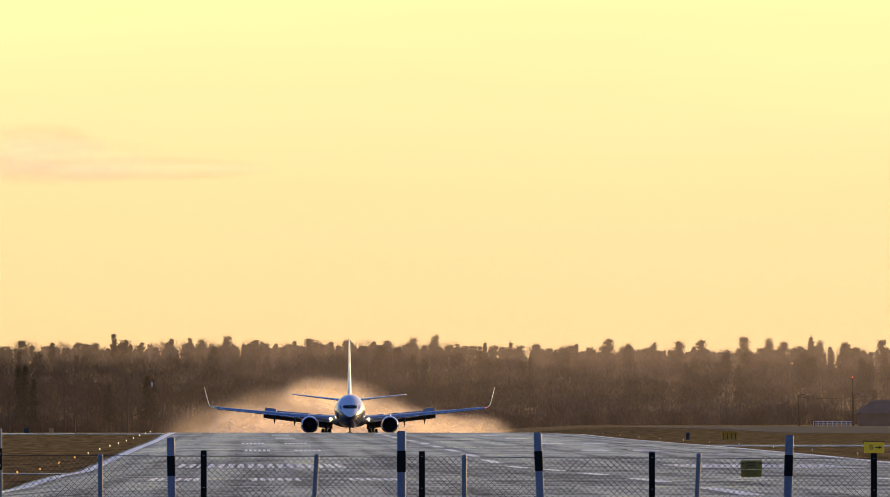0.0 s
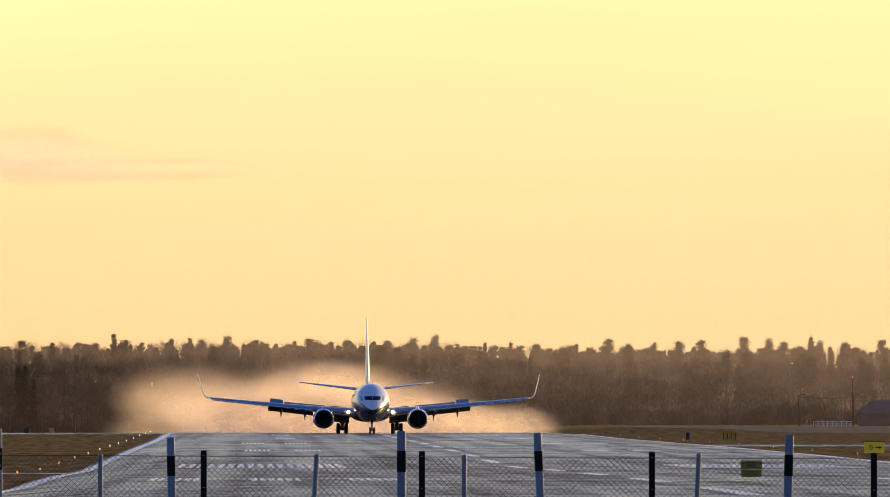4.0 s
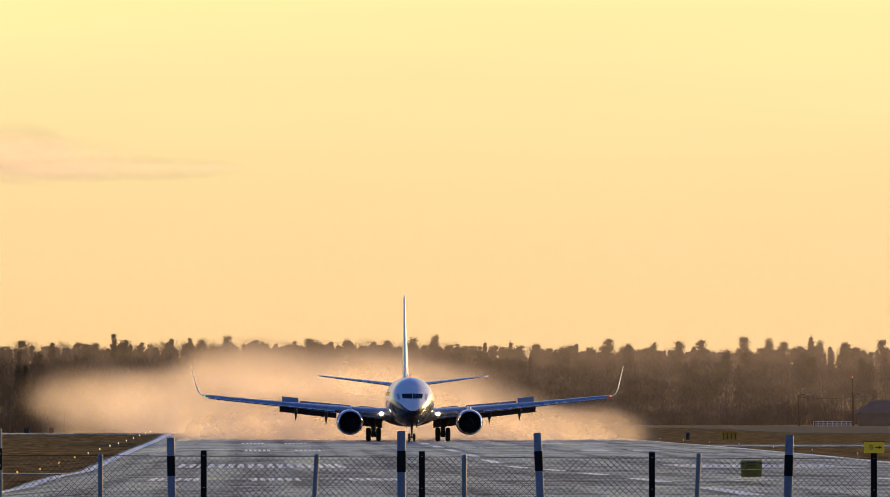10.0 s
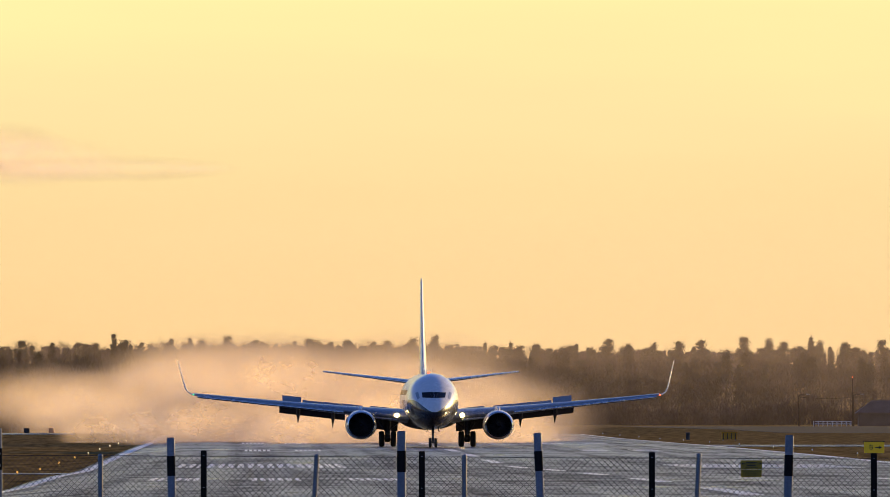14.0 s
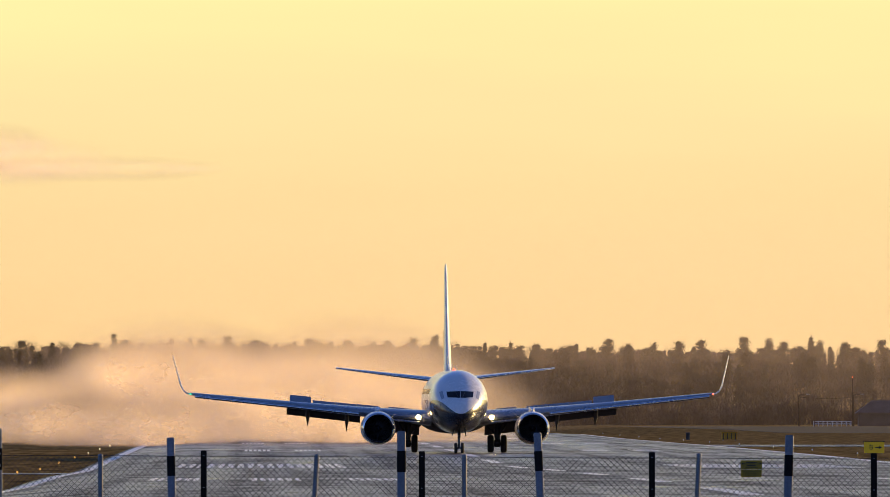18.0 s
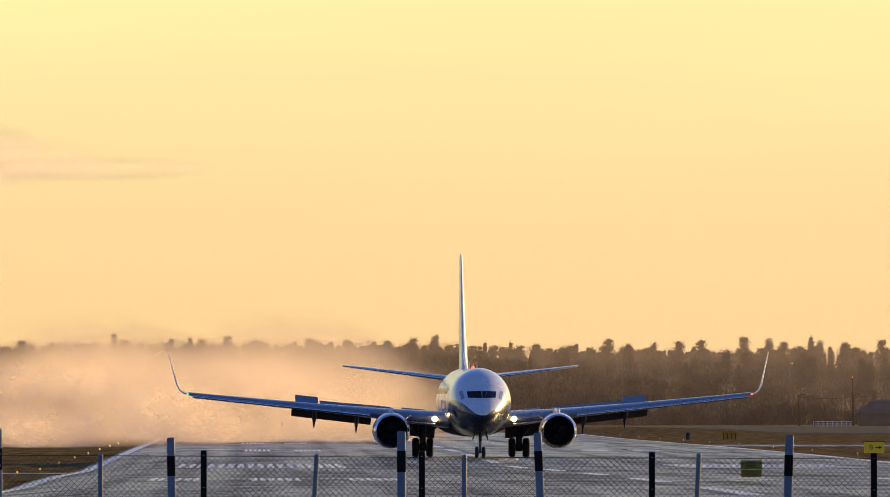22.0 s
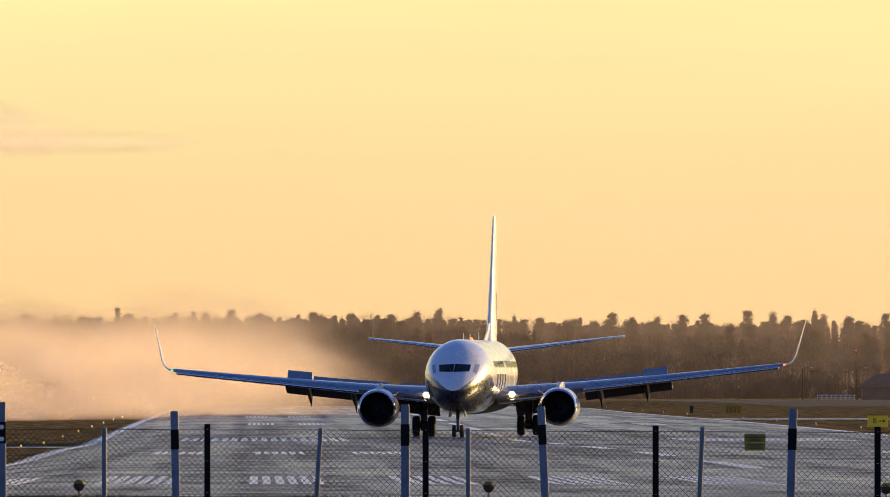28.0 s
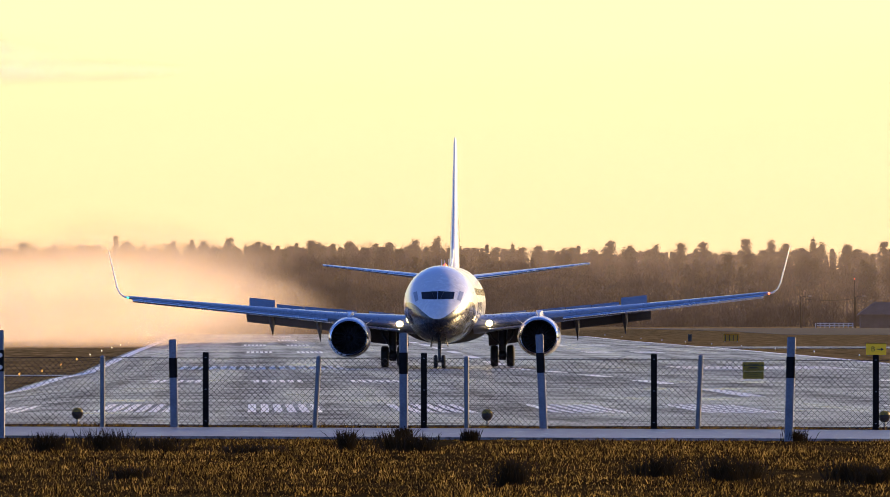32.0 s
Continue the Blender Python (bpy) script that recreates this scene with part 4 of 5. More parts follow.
# lights on short stems at the runway's end
for x in (-2.57, 3.34, 9.08, -7.9):
    y = 172
    p = thing("runway_end_light", (x, y, land(x, y)), "round runway end light on a short stem", "airfield light", "runway end lights")
    part("stem", Shape().tube([(0, 0, -0.05), (0, 0, 0.10)], 0.018, 8), GALV, p)
    part("housing", Shape().lathe([(0.10, 0.02), (0.115, 0.055), (0.165, 0.082), (0.20, 0.082), (0.205, 0.078)], "z", 16), BARK, p, "", 50)
    part("dome", Shape().lathe([(0.2, 0.079), (0.235, 0.070), (0.258, 0.045), (0.266, 0.01)], "z", 16), SHADED_YELLOW, p, "amber glass dome", 60)

# edge lights along the runway
for k in range(13):
    for x, glow in ((RW0 - 1.8, GLOWAMBER if k < 4 else GLOWEDGE), (RW1 + 1.8, REFLECTOR)):
        y = 560 + 60 * k
        p = thing("edge_light", (x, y, land(x, y)), "small lit runway edge light on a stem", "airfield light", "runway edge lights")
        part("stem", Shape().tube([(0, 0, -0.05), (0, 0, 0.12)], 0.03, 6), SHADED_YELLOW, p)
        part("lens", Shape().lathe([(0.12, 0.035), (0.17, 0.046), (0.22, 0.035), (0.24, 0.01)], "z", 10), glow, p, "lit glass lens", 60)


def letters(body, size):
    cu = bpy.data.curves.new("letters", "FONT")
    cu.body, cu.size, cu.align_x, cu.align_y, cu.extrude = body, size, "CENTER", "CENTER", 0.01
    tmp = bpy.data.objects.new("letters", cu)
    scene.collection.objects.link(tmp)
    me = bpy.data.meshes.new_from_object(tmp.evaluated_get(bpy.context.evaluated_depsgraph_get()))
    bpy.data.objects.remove(tmp)
    me.materials.clear()
    me.materials.append(INK)
    return me


y = 772
sg = thing("taxiway_sign", (40.2, y, land(40, y)), "yellow taxiway sign with a black letter and arrow", "sign")
part("panel", Shape().box(-0.66, 0.66, -0.08, 0.08, 0.06, 0.80, 0.02), SIGNFACE, sg)
part("frame_strip", Shape().box(-0.70, 0.70, -0.10, 0.10, 0.80, 0.84), INK, sg)
for x in (-0.5, 0.5):
    part("leg", Shape().tube([(x, 0, -0.05), (x, 0, 0.08)], 0.04, 8), GALV, sg)
lt = part("letter", letters("B", 0.46), INK, sg, "black letter", at=(-0.2, -0.085, 0.43))
lt.rotation_euler = (radians(90), 0, 0)
part("arrow", Shape().add([(0.05, -0.09, 0.40), (0.32, -0.09, 0.40), (0.32, -0.09, 0.32), (0.5, -0.09, 0.43), (0.32, -0.09, 0.54), (0.32, -0.09, 0.46), (0.05, -0.09, 0.46),
                           (0.05, -0.082, 0.40), (0.32, -0.082, 0.40), (0.32, -0.082, 0.32), (0.5, -0.082, 0.43), (0.32, -0.082, 0.54), (0.32, -0.082, 0.46), (0.05, -0.082, 0.46)],
                          [(0, 1, 2, 3, 4, 5, 6)] + [(i, i + 7, (i + 1) % 7 + 7, (i + 1) % 7) for i in range(7)]), INK, sg, "black arrow")


def cabinet(name, x, y, w, h, material, label, legs=True, ribs=0, category="cabinet"):
    p = thing(name, (x, y, land(x, y)), label, category)
    part("body", Shape().box(-w / 2, w / 2, -0.25, 0.25, 0.1 if legs else -0.05, h, 0.03), material, p)
    part("lid", Shape().box(-w / 2 - 0.04, w / 2 + 0.04, -0.3, 0.3, h, h + 0.06, 0.015), material, p)
    for k in range(ribs):
        x0 = -w / 2 + w * (k + 0.5) / ribs
        part("rib", Shape().box(x0 - 0.03, x0 + 0.03, -0.29, -0.25, 0.12, h - 0.04), INK, p)
    if legs:
        for q in (-0.4, 0.4):
            part("leg", Shape().box(q * w - 0.04, q * w + 0.04, -0.2, 0.2, -0.05, 0.1), GALV, p)


cabinet("sign_back", 43.7, 1095, 1.45, 0.72, SIGNBACK, "row of yellow sign boxes seen from the back", True, 4, "sign")
cabinet("equipment_cabinet", -24.6, 1450, 0.6, 1.15, ORANGE, "orange and white equipment cabinet in the grass", False, 0)
cabinet("equipment_cabinet", -27.6, 1450, 0.7, 1.1, DARKMETAL, "dark grey equipment cabinet in the grass", False, 0)
cabinet("equipment_cabinet", 40.8, 1120, 0.34, 0.62, DARKMETAL, "small pale equipment cabinet beside the runway", False, 0)
cabinet("marker_board", 50, 1620, 3.2, 0.35, YELLOW, "low yellow marker board in the grass", False, 0, "marker")
pz = thing("low_rail", (-25.9, 1450, land(-25, 1450)), "low white rail between two cabinets", "rail")
part("bar", Shape().box(-0.9, 0.9, -0.04, 0.04, 0.25, 0.42, 0.01), WHITEWOOD, pz)
for q in (-0.8, 0.8):
    part("leg", Shape().box(q - 0.04, q + 0.04, -0.03, 0.03, -0.05, 0.25), WHITEWOOD, pz)

# far farmyard: lamp posts, fence, house, mast
FD = 2560.0


def fx(px):
    return (px - 447) * FD / 21000.0


for px in (1408, 1504):
    x = fx(px)
    p = thing("street_lamp", (x, FD, land(x, FD)), "tall dark street lamp with a single arm", "street lamp", "far lamp posts")
    part("pole", Shape().tube([(0, 0, -0.3), (0, 0, 6.7)], [0.16, 0.10], 8), BLACKPOST, p)
    part("arm", Shape().tube([(0, 0, 6.6), (0.6, 0, 6.85), (1.7, 0, 6.9)], 0.06, 6), BLACKPOST, p)
    part("lamp_head", Shape().box(1.5, 2.3, -0.15, 0.15, 6.8, 6.98, 0.03), GALV, p)
x0, x1 = fx(1408), fx(1504)
p = thing("overhead_cable", (x0, FD, land(x0, FD)), "thin dark cable slung between lamp posts", "cable")
part("cable", Shape().tube([((x1 - x0) * u / 8, 0, 6.3 - 0.35 * math.sin(math.pi * u / 8)) for u in range(9)], 0.045, 5), BLACKPOST, p)
x = fx(1527)
p = thing("radio_mast", (x, FD + 60, land(x, FD)), "thin mast with a small red light on top", "mast")
part("pole", Shape().tube([(0, 0, -0.3), (0, 0, 10.6)], [0.12, 0.06], 6), BLACKPOST, p)
part("lamp", Shape().lathe([(10.6, 0.05), (10.68, 0.07), (10.78, 0.02)], "z", 8), GLOWRED, p)
x = fx(1275)
p = thing("light_mast", (x, FD - 60, land(x, FD - 60)), "thin mast carrying three small warm lights", "mast")
part("pole", Shape().tube([(0, 0, -0.3), (0, 0, 6.3)], [0.06, 0.04], 6), BARK, p)
for z in (2.8, 4.6, 6.3):
    part("lamp", Shape().lathe([(z, 0.05), (z + 0.1, 0.045), (z + 0.2, 0.02)], "z", 8), GLOWEDGE, p)
x = at_px(268, 2590)
p = thing("white_marker_mast", (x, 2590, land(x, 2590)), "thin mast with a small white box before the wood", "mast")
part("pole", Shape().tube([(0, 0, -0.3), (0, 0, 10.4)], [0.06, 0.04], 6), BARK, p)
part("box", Shape().box(-0.2, 0.2, -0.1, 0.1, 10.2, 11.1, 0.03), WHITEWOOD, p)
x = fx(1432)
p = thing("paddock_fence", (x, FD - 5, land(x, FD)), "white wooden rail fence at the far yard", "fence")
for k in range(9):
    part("post", Shape().box(k * 1.0 - 0.08, k * 1.0 + 0.08, -0.06, 0.06, -0.1, 1.15), WHITEWOOD, p)
for z in (0.45, 0.95):
    part("rail", Shape().box(-0.1, 8.1, -0.10, -0.062, z, z + 0.16), WHITEWOOD, p)
x = fx(1516)
h = thing("house", (x, FD + 4, land(x, FD)), "low grey house with a pitched roof at the wood's edge", "house")
part("wall", Shape().box(0, 11, 0, 7, -0.4, 2.9), PLASTER, h)
part("roof", Shape().add([(-0.6, -0.6, 2.75), (11.6, -0.6, 2.75), (11.6, 7.6, 2.75), (-0.6, 7.6, 2.75), (2.9, 3.5, 5.6), (11.6, 3.5, 5.6), (-0.6, -0.6, 2.92), (11.6, -0.6, 2.92), (11.6, 7.6, 2.92), (-0.6, 7.6, 2.92)],
                         [(3, 2, 1, 0), (0, 1, 7, 6), (1, 2, 8, 7), (2, 3, 9, 8), (3, 0, 6, 9), (6, 7, 5, 4), (7, 8, 5), (8, 9, 4, 5), (9, 6, 4)]), ROOFMAT, h)


# ---- woods ----
def tuft(s, c, size, count, r, flat=1.0, thin=None):
    for _ in range(count):
        p = Vector([min(1.5, max(-1.5, r.gauss(0, 1))) * q for q in (1, 1, flat)]) * size * 0.5 + Vector(c)
        u = Vector((r.uniform(-1, 1), r.uniform(-1, 1), r.uniform(-0.5, 0.8))).normalized()
        w = u.cross(Vector((r.uniform(-1, 1), r.uniform(-1, 1), r.uniform(-1, 1)))).normalized()
        a2, b2 = (0.42, 0.17) if thin is None else thin
        a2 *= r.uniform(0.6, 1.4)
        s.add([p - u * a2, p + w * b2, p + u * a2, p - w * b2], [(0, 1, 2, 3)])


def pine(seed, hgt):
    """Tall bare stem, flat ragged crown in separate clumps."""
    r = random.Random(seed)
    t, c = Shape(), Shape()
    sway = r.uniform(-0.5, 0.5)
    spine = [(sway * (u / 6) ** 2, 0, -0.5 + (hgt - 0.3) * u / 6) for u in range(7)]
    t.tube(spine, [0.26 - 0.035 * u for u in range(7)], 6)
    base = hgt * r.uniform(0.36, 0.55)
    for _ in range(44):
        q = r.random() ** 0.62
        z = base + (hgt - 0.4 - base) * q
        reach = (1.0 - 0.80 * q ** 1.6) * r.uniform(0.5, 2.2)
        a2 = r.uniform(0, 2 * math.pi)
        e = (math.cos(a2) * reach + sway * (z / hgt) ** 2, math.sin(a2) * reach, z + r.uniform(0.0, 0.4))
        t.tube([(sway * (z / hgt) ** 2, 0, z - 0.4), e], [0.06, 0.02], 4)
        tuft(c, e, r.uniform(0.9, 1.4), 34, r, 0.6, (0.30, 0.12))
    for _ in range(4):
        tuft(c, (sway * 0.9 + r.uniform(-0.5, 0.5), r.uniform(-0.4, 0.4), hgt - r.uniform(0.2, 1.3)), 0.6, 36, r, 0.8, (0.24, 0.10))
    return t, c


def spruce(seed, hgt):
    """Pointed, with drooping ragged whorls."""
    r = random.Random(seed)
    t, c = Shape(), Shape()
    t.tube([(0, 0, -0.5), (0, 0, hgt)], [0.24, 0.02], 6)
    z = hgt * 0.25
    lop = r.uniform(0, 2 * math.pi)
    while z < hgt - 0.3:
        reach = (1 - z / hgt) ** 0.8 * hgt * 0.175 * r.uniform(0.55, 1.3) + 0.12
        for _ in range(6):
            a2 = r.uniform(0, 2 * math.pi)
            rr = reach * r.uniform(0.5, 1.15) * (1 + 0.2 * math.cos(a2 - lop))
            for q in (0.3, 0.65, 1.0):
                tuft(c, (math.cos(a2) * rr * q, math.sin(a2) * rr * q, z - 0.3 * q * rr), 0.40, 4, r, 0.5, (0.36, 0.13))
        z += r.uniform(0.3, 0.6)
    tuft(c, (0, 0, hgt - 0.25), 0.14, 14, r, 2.2, (0.22, 0.05))
    return t, c


def bare(seed, hgt, spread, twigs=1000):
    """Leafless birch: forking limbs and a haze of upright twigs."""
    r = random.Random(seed)
    t, c = Shape(), Shape()
    t.tube([(0, 0, -0.5), (0.1, 0, hgt * 0.5), (0, 0.1, hgt * 0.9)], [0.20, 0.12, 0.03], 6)
    ends = []
    for _ in range(22):
        z = r.uniform(0.15, 0.82) * hgt
        a2, rr = r.uniform(0, 2 * math.pi), spread * r.uniform(0.3, 1.0) * (1.15 - 0.7 * z / hgt)
        e = (math.cos(a2) * rr, math.sin(a2) * rr, min(hgt * 0.97, z + r.uniform(0.15, 0.34) * hgt))
        t.tube([(0, 0, z), (e[0] * 0.6, e[1] * 0.6, (z + e[2]) / 2 - 0.1), e], [0.07, 0.05, 0.015], 4)
        ends.append(e)

    def spray_of(c0, size, count):
        for _ in range(count):
            p = Vector(c0) + Vector((r.gauss(0, 1), r.gauss(0, 1), r.gauss(0, 1.1))) * size * 0.5
            u = Vector((r.gauss(0, 0.45), r.gauss(0, 0.45), 1.0)).normalized() * r.uniform(0.35, 0.95)
            w = Vector((r.uniform(-1, 1), r.uniform(-1, 1), 0)).normalized() * 0.034
            c.add([p - u, p + w, p + u, p - w], [(0, 1, 2, 3)])

    for e in ends:
        spray_of(e, spread * 0.5, twigs // 30)
    spray_of((0, 0, hgt * 0.55), spread * 0.9, twigs // 4)
    return t, c


def thicket(seed):
    """Leafless shrubs of many upright stems."""
    r = random.Random(seed)
    t, c = Shape(), Shape()
    for _ in range(16):
        x, y = r.uniform(-3.4, 3.4), r.uniform(-1.5, 1.5)
        hgt = r.uniform(2.4, 5.4) * (1.0 - 0.05 * x * x)
        t.tube([(x, y, -0.3), (x + r.uniform(-0.4, 0.4), y, hgt * 0.8)], [0.06, 0.02], 4)
        for _ in range(75):
            p = Vector((x + r.gauss(0, 0.75), y + r.gauss(0, 0.5), hgt * r.uniform(0.05, 1.0)))
            u = Vector((r.gauss(0, 0.4), r.gauss(0, 0.4), 1.0)).normalized() * r.uniform(0.3, 0.7)
            w = Vector((r.uniform(-1, 1), r.uniform(-1, 1), 0)).normalized() * 0.045
            c.add([p - u, p + w, p + u, p - w], [(0, 1, 2, 3)])
    return t, c


MODELS = {"pine": [], "spruce": [], "bare": [], "thicket": []}
for kind in MODELS:
    for v in range(6):
        t, c = {"pine": lambda: pine(11 + v, 20.0), "spruce": lambda: spruce(31 + v, 20.0), "bare": lambda: bare(51 + v, 17.0, 3.4), "thicket": lambda: thicket(71 + v)}[kind]()
        MODELS[kind].append((t.mesh("trunk", BARK, 60), c.mesh("crown", NEEDLE if kind in ("pine", "spruce") else TWIG)))
LABEL = {"pine": ("dark pine with a clumped crown at the wood's edge", "tree", "far wood"), "spruce": ("dark pointed spruce in the far wood", "tree", "far wood"),
         "bare": ("bare brown winter birch with fine twigs", "tree", "far wood"), "thicket": ("leafless brown thicket in front of the wood", "bush", "wood-edge thickets")}
NAME = {"pine": "pine_tree", "spruce": "spruce_tree", "bare": "birch_tree", "thicket": "bush"}


# thinner versions for the belts: the crown's faces only, some left out
LIGHT = {}
for kind in ("pine", "spruce", "bare"):
    LIGHT[kind] = []
    for t, c in MODELS[kind][:3]:
        v = np.array([q.co[:] for q in c.vertices]).reshape(-1, 4, 3)[::2 if kind == "bare" else 1]
        mid = v.mean(axis=1, keepdims=True)
        v = (mid + (v - mid) * (1.45 if kind != "bare" else 1.2)).reshape(-1, 3)
        LIGHT[kind].append((v, np.arange(len(v)).reshape(-1, 4)))


def plant(kind, x, y, scale, wide=1.0):
    t, c = MODELS[kind][rng.randrange(6)]
    root = thing(NAME[kind], (x, y, land(x, y)), *LABEL[kind], rz=rng.uniform(0, 360))
    root.scale = (scale * wide, scale * wide, scale)
    part("trunk", t, None, root)
    part("crown", c, None, root)


def top_scale(top, y, x):
    """Scale that lets a 20 m tree end at this height over the level eye line."""
    return ((707 - top) * y / 21000.0 + 1.6 - land(x, y)) / 20.0


SKY_TREES = [(38, 602, "p"), (92, 602, "s"), (150, 604, "s"), (201, 588, "s"), (222, 600, "p"), (250, 602, "s"), (302, 596, "s"), (335, 594, "s"), (352, 600, "p"), (402, 594, "p"), (450, 600, "p"), (545, 598, "p"),
             (613, 600, "p"), (683, 601, "p"), (725, 598, "p"), (765, 593, "p"), (805, 602, "s"), (855, 603, "s"), (900, 600, "s"), (945, 607, "p"), (1015, 605, "s"), (1072, 599, "p"), (1110, 607, "p"), (1150, 606, "p"), (1195, 602, "p"),
             (1235, 601, "p"), (1312, 596, "p"), (1355, 599, "p"), (1380, 603, "p"), (1430, 590, "s"), (1445, 603, "p"), (1490, 605, "p"), (1555, 601, "p")]
for px, top, k in SKY_TREES:
    y = rng.uniform(2960, 3060)
    kind = {"p": "pine", "s": "spruce", "b": "bare"}[k]
    plant(kind, at_px(px, y), y, top_scale(top, y, at_px(px, y)) * (20 / 17.0 if kind == "bare" else 1), 0.95)
def wood_row(lo, hi, kinds, tops, step, x0=-160.0, x1=1740.0, wide=(0.85, 1.2)):
    """A row of trees, whose tops follow a rising and falling line."""
    px = x0
    while px < x1:
        y = rng.uniform(lo, hi)
        kind = rng.choice(kinds)
        top = tops(px) + (8 if kind == "bare" else 0)
        plant(kind, at_px(px, y), y, top_scale(top, y, at_px(px, y)) * (20 / 17.0 if kind == "bare" else 1), rng.uniform(*wide))
        px += rng.uniform(step * 0.55, step * 1.45)


def belt(lo, hi, kinds, tops, step, wide=(0.9, 1.3)):
    """Trees of a row that stands too dense and far to be told apart, as one mesh."""
    vs, fs, k, px = [], [], 0, -160.0
    while px < 1740:
        y = rng.uniform(lo, hi)
        x = at_px(px, y)
        kind = rng.choice(kinds)
        sc = top_scale(tops(px), y, x) * (20 / 17.0 if kind == "bare" else 1)
        v, f = LIGHT[kind][rng.randrange(3)]
        a2, w = rng.uniform(0, 6.283), sc * rng.uniform(*wide)
        ca, sa, z = math.cos(a2) * w, math.sin(a2) * w, land(x, y)
        vs.append(np.stack([x + v[:, 0] * ca - v[:, 1] * sa, y + v[:, 0] * sa + v[:, 1] * ca, z + v[:, 2] * sc], axis=1))
        fs.append(f + k)
        k += len(v)
        px += rng.uniform(step * 0.55, step * 1.45)
    me = bpy.data.meshes.new("far_wood")
    me.from_pydata(np.concatenate(vs), [], np.concatenate(fs).tolist())
    me.materials.append(FARWOOD)
    me.update()
    return tagged(new("far_wood", me), "dense far wood of bare birches, pines and spruces in evening haze", "wood", kind="stuff")


def crest(px):
    return hermite([-200, 0, 250, 420, 700, 860, 1100, 1300, 1600, 1800], [607, 607, 606, 603, 604, 611, 613, 614, 615, 615], px)


wood_row(2990, 3120, ["spruce", "spruce", "pine", "bare"], lambda px: crest(px) + rng.uniform(-3, 7), 14, x1=820)
wood_row(2990, 3120, ["spruce", "pine", "pine", "pine", "bare"], lambda px: crest(px) + rng.uniform(-4, 6), 19, x0=820, wide=(1.1, 1.4))
wood_row(2900, 2970, ["bare", "bare", "bare", "pine", "spruce", "pine"], lambda px: crest(px) + rng.uniform(8, 30), 16, wide=(0.9, 1.3))
# the wood behind and between: trees that melt into one another
belt(3150, 3240, ["spruce", "spruce", "pine", "bare"], lambda px: crest(px) + rng.uniform(2, 13), 9, (0.75, 1.15))
belt(3260, 3360, ["spruce", "pine", "bare"], lambda px: crest(px) + rng.uniform(3, 13), 9, (0.75, 1.15))
belt(2830, 2890, ["bare"], lambda px: crest(px) + rng.uniform(24, 54), 14, (1.2, 1.9))
belt(2750, 2810, ["bare"], lambda px: hermite([-200, 0, 330, 560, 800, 1000, 1250, 1400, 1800], [640, 646, 652, 680, 678, 664, 672, 700, 712], px) + rng.uniform(-8, 14), 13, (1.3, 2.0))
for lo, hi, sc, step in ((2700, 2745, 1.25, 22), (2640, 2690, 0.95, 26)):
    px = -160.0
    while px < 1740:
        y = rng.uniform(lo, hi)
        if not (px > 1370 and lo < 2700):
            plant("thicket", at_px(px, y), y, sc * rng.uniform(0.7, 1.2), 1.15)
        px += rng.uniform(step * 0.6, step * 1.4)
# the nearer dark belt before the wood on one side
wood_row(2600, 2690, ["bare"] * 7 + ["spruce"], lambda px: 642 + 12 * math.sin(px * 0.013) + 0.05 * max(0, px) + rng.uniform(-8, 18), 12, x1=300, wide=(1.1, 1.6))
x = fx(1430)
plant("bare", x, FD - 14, 0.37, 1.35)
plant("bare", fx(1548), FD + 22, 0.42, 1.3)
plant("bare", fx(1562), FD + 18, 0.40, 1.5)


# ---- grass in front of the road, on its verge and along the runway ----
def blades(name, label, x0, x1, y0, y1, count, h0, h1, w, material, seed):
    r = np.random.default_rng(seed)
    s = Shape()
    for _ in range(count):
        y = y0 + (y1 - y0) * r.random()
        x = x0 + (x1 - x0) * r.random()
        n1 = noise.noise((x * 0.7, y * 0.12, 1.0)) + 0.9 * noise.noise((x * 2.6, y * 0.4, 4.0))
        hh = (h0 + (h1 - h0) * r.random() ** 2) * (1.0 + 0.75 * n1)
        if hh < 0.015:
            continue
        z, a2 = land(x, y) - 0.01, r.uniform(0, 6.283)
        bx, by = math.cos(a2) * hh * r.uniform(0.1, 0.9), math.sin(a2) * hh * 0.5
        ww = w * r.uniform(0.6, 1.5)
        s.add([(x - ww, y, z), (x + ww, y, z), (x + bx * 0.4 + ww * 0.7, y + by * 0.4, z + hh * 0.6), (x + bx * 0.4 - ww * 0.7, y + by * 0.4, z + hh * 0.6), (x + bx, y + by, z + hh)], [(0, 1, 2, 3), (3, 2, 4)])
    return tagged(new(name, s.mesh(name, material)), label, "grass", kind="stuff")


blades("grass", "short dry golden brown grass on the near bank", -8, 13, 96, 139.4, 190000, 0.012, 0.055, 0.0036, STRAW, 1)
blades("grass", "dry brown grass strip between road and fence", -10, 14, 149.7, 164, 16000, 0.015, 0.06, 0.004, STRAW, 2)


def weed(x, y, hgt, wide, n, seed):
    r = random.Random(seed)
    p = thing("weed_clump", (x, y, land(x, y)), "dark dry weed clump standing in the grass", "weed", "dry weed clumps", "stuff")
    s = Shape()
    for _ in range(n):
        a2, q = r.uniform(0, 6.283), r.random()
        bx = r.gauss(0, wide * 0.5)
        hh = hgt * r.uniform(0.45, 1.0)
        tx, ty = bx + r.gauss(0, 0.35) * hh, r.gauss(0, 0.2)
        s.add([(bx - 0.004, ty * 0.3, 0), (bx + 0.004, ty * 0.3, 0), (tx * 0.6 + bx * 0.4 + 0.004, ty * 0.6, hh * 0.7), (tx * 0.6 + bx * 0.4 - 0.004, ty * 0.6, hh * 0.7), (tx, ty, hh)], [(0, 1, 2, 3), (3, 2, 4)])
    part("stems", s, WEED, p)


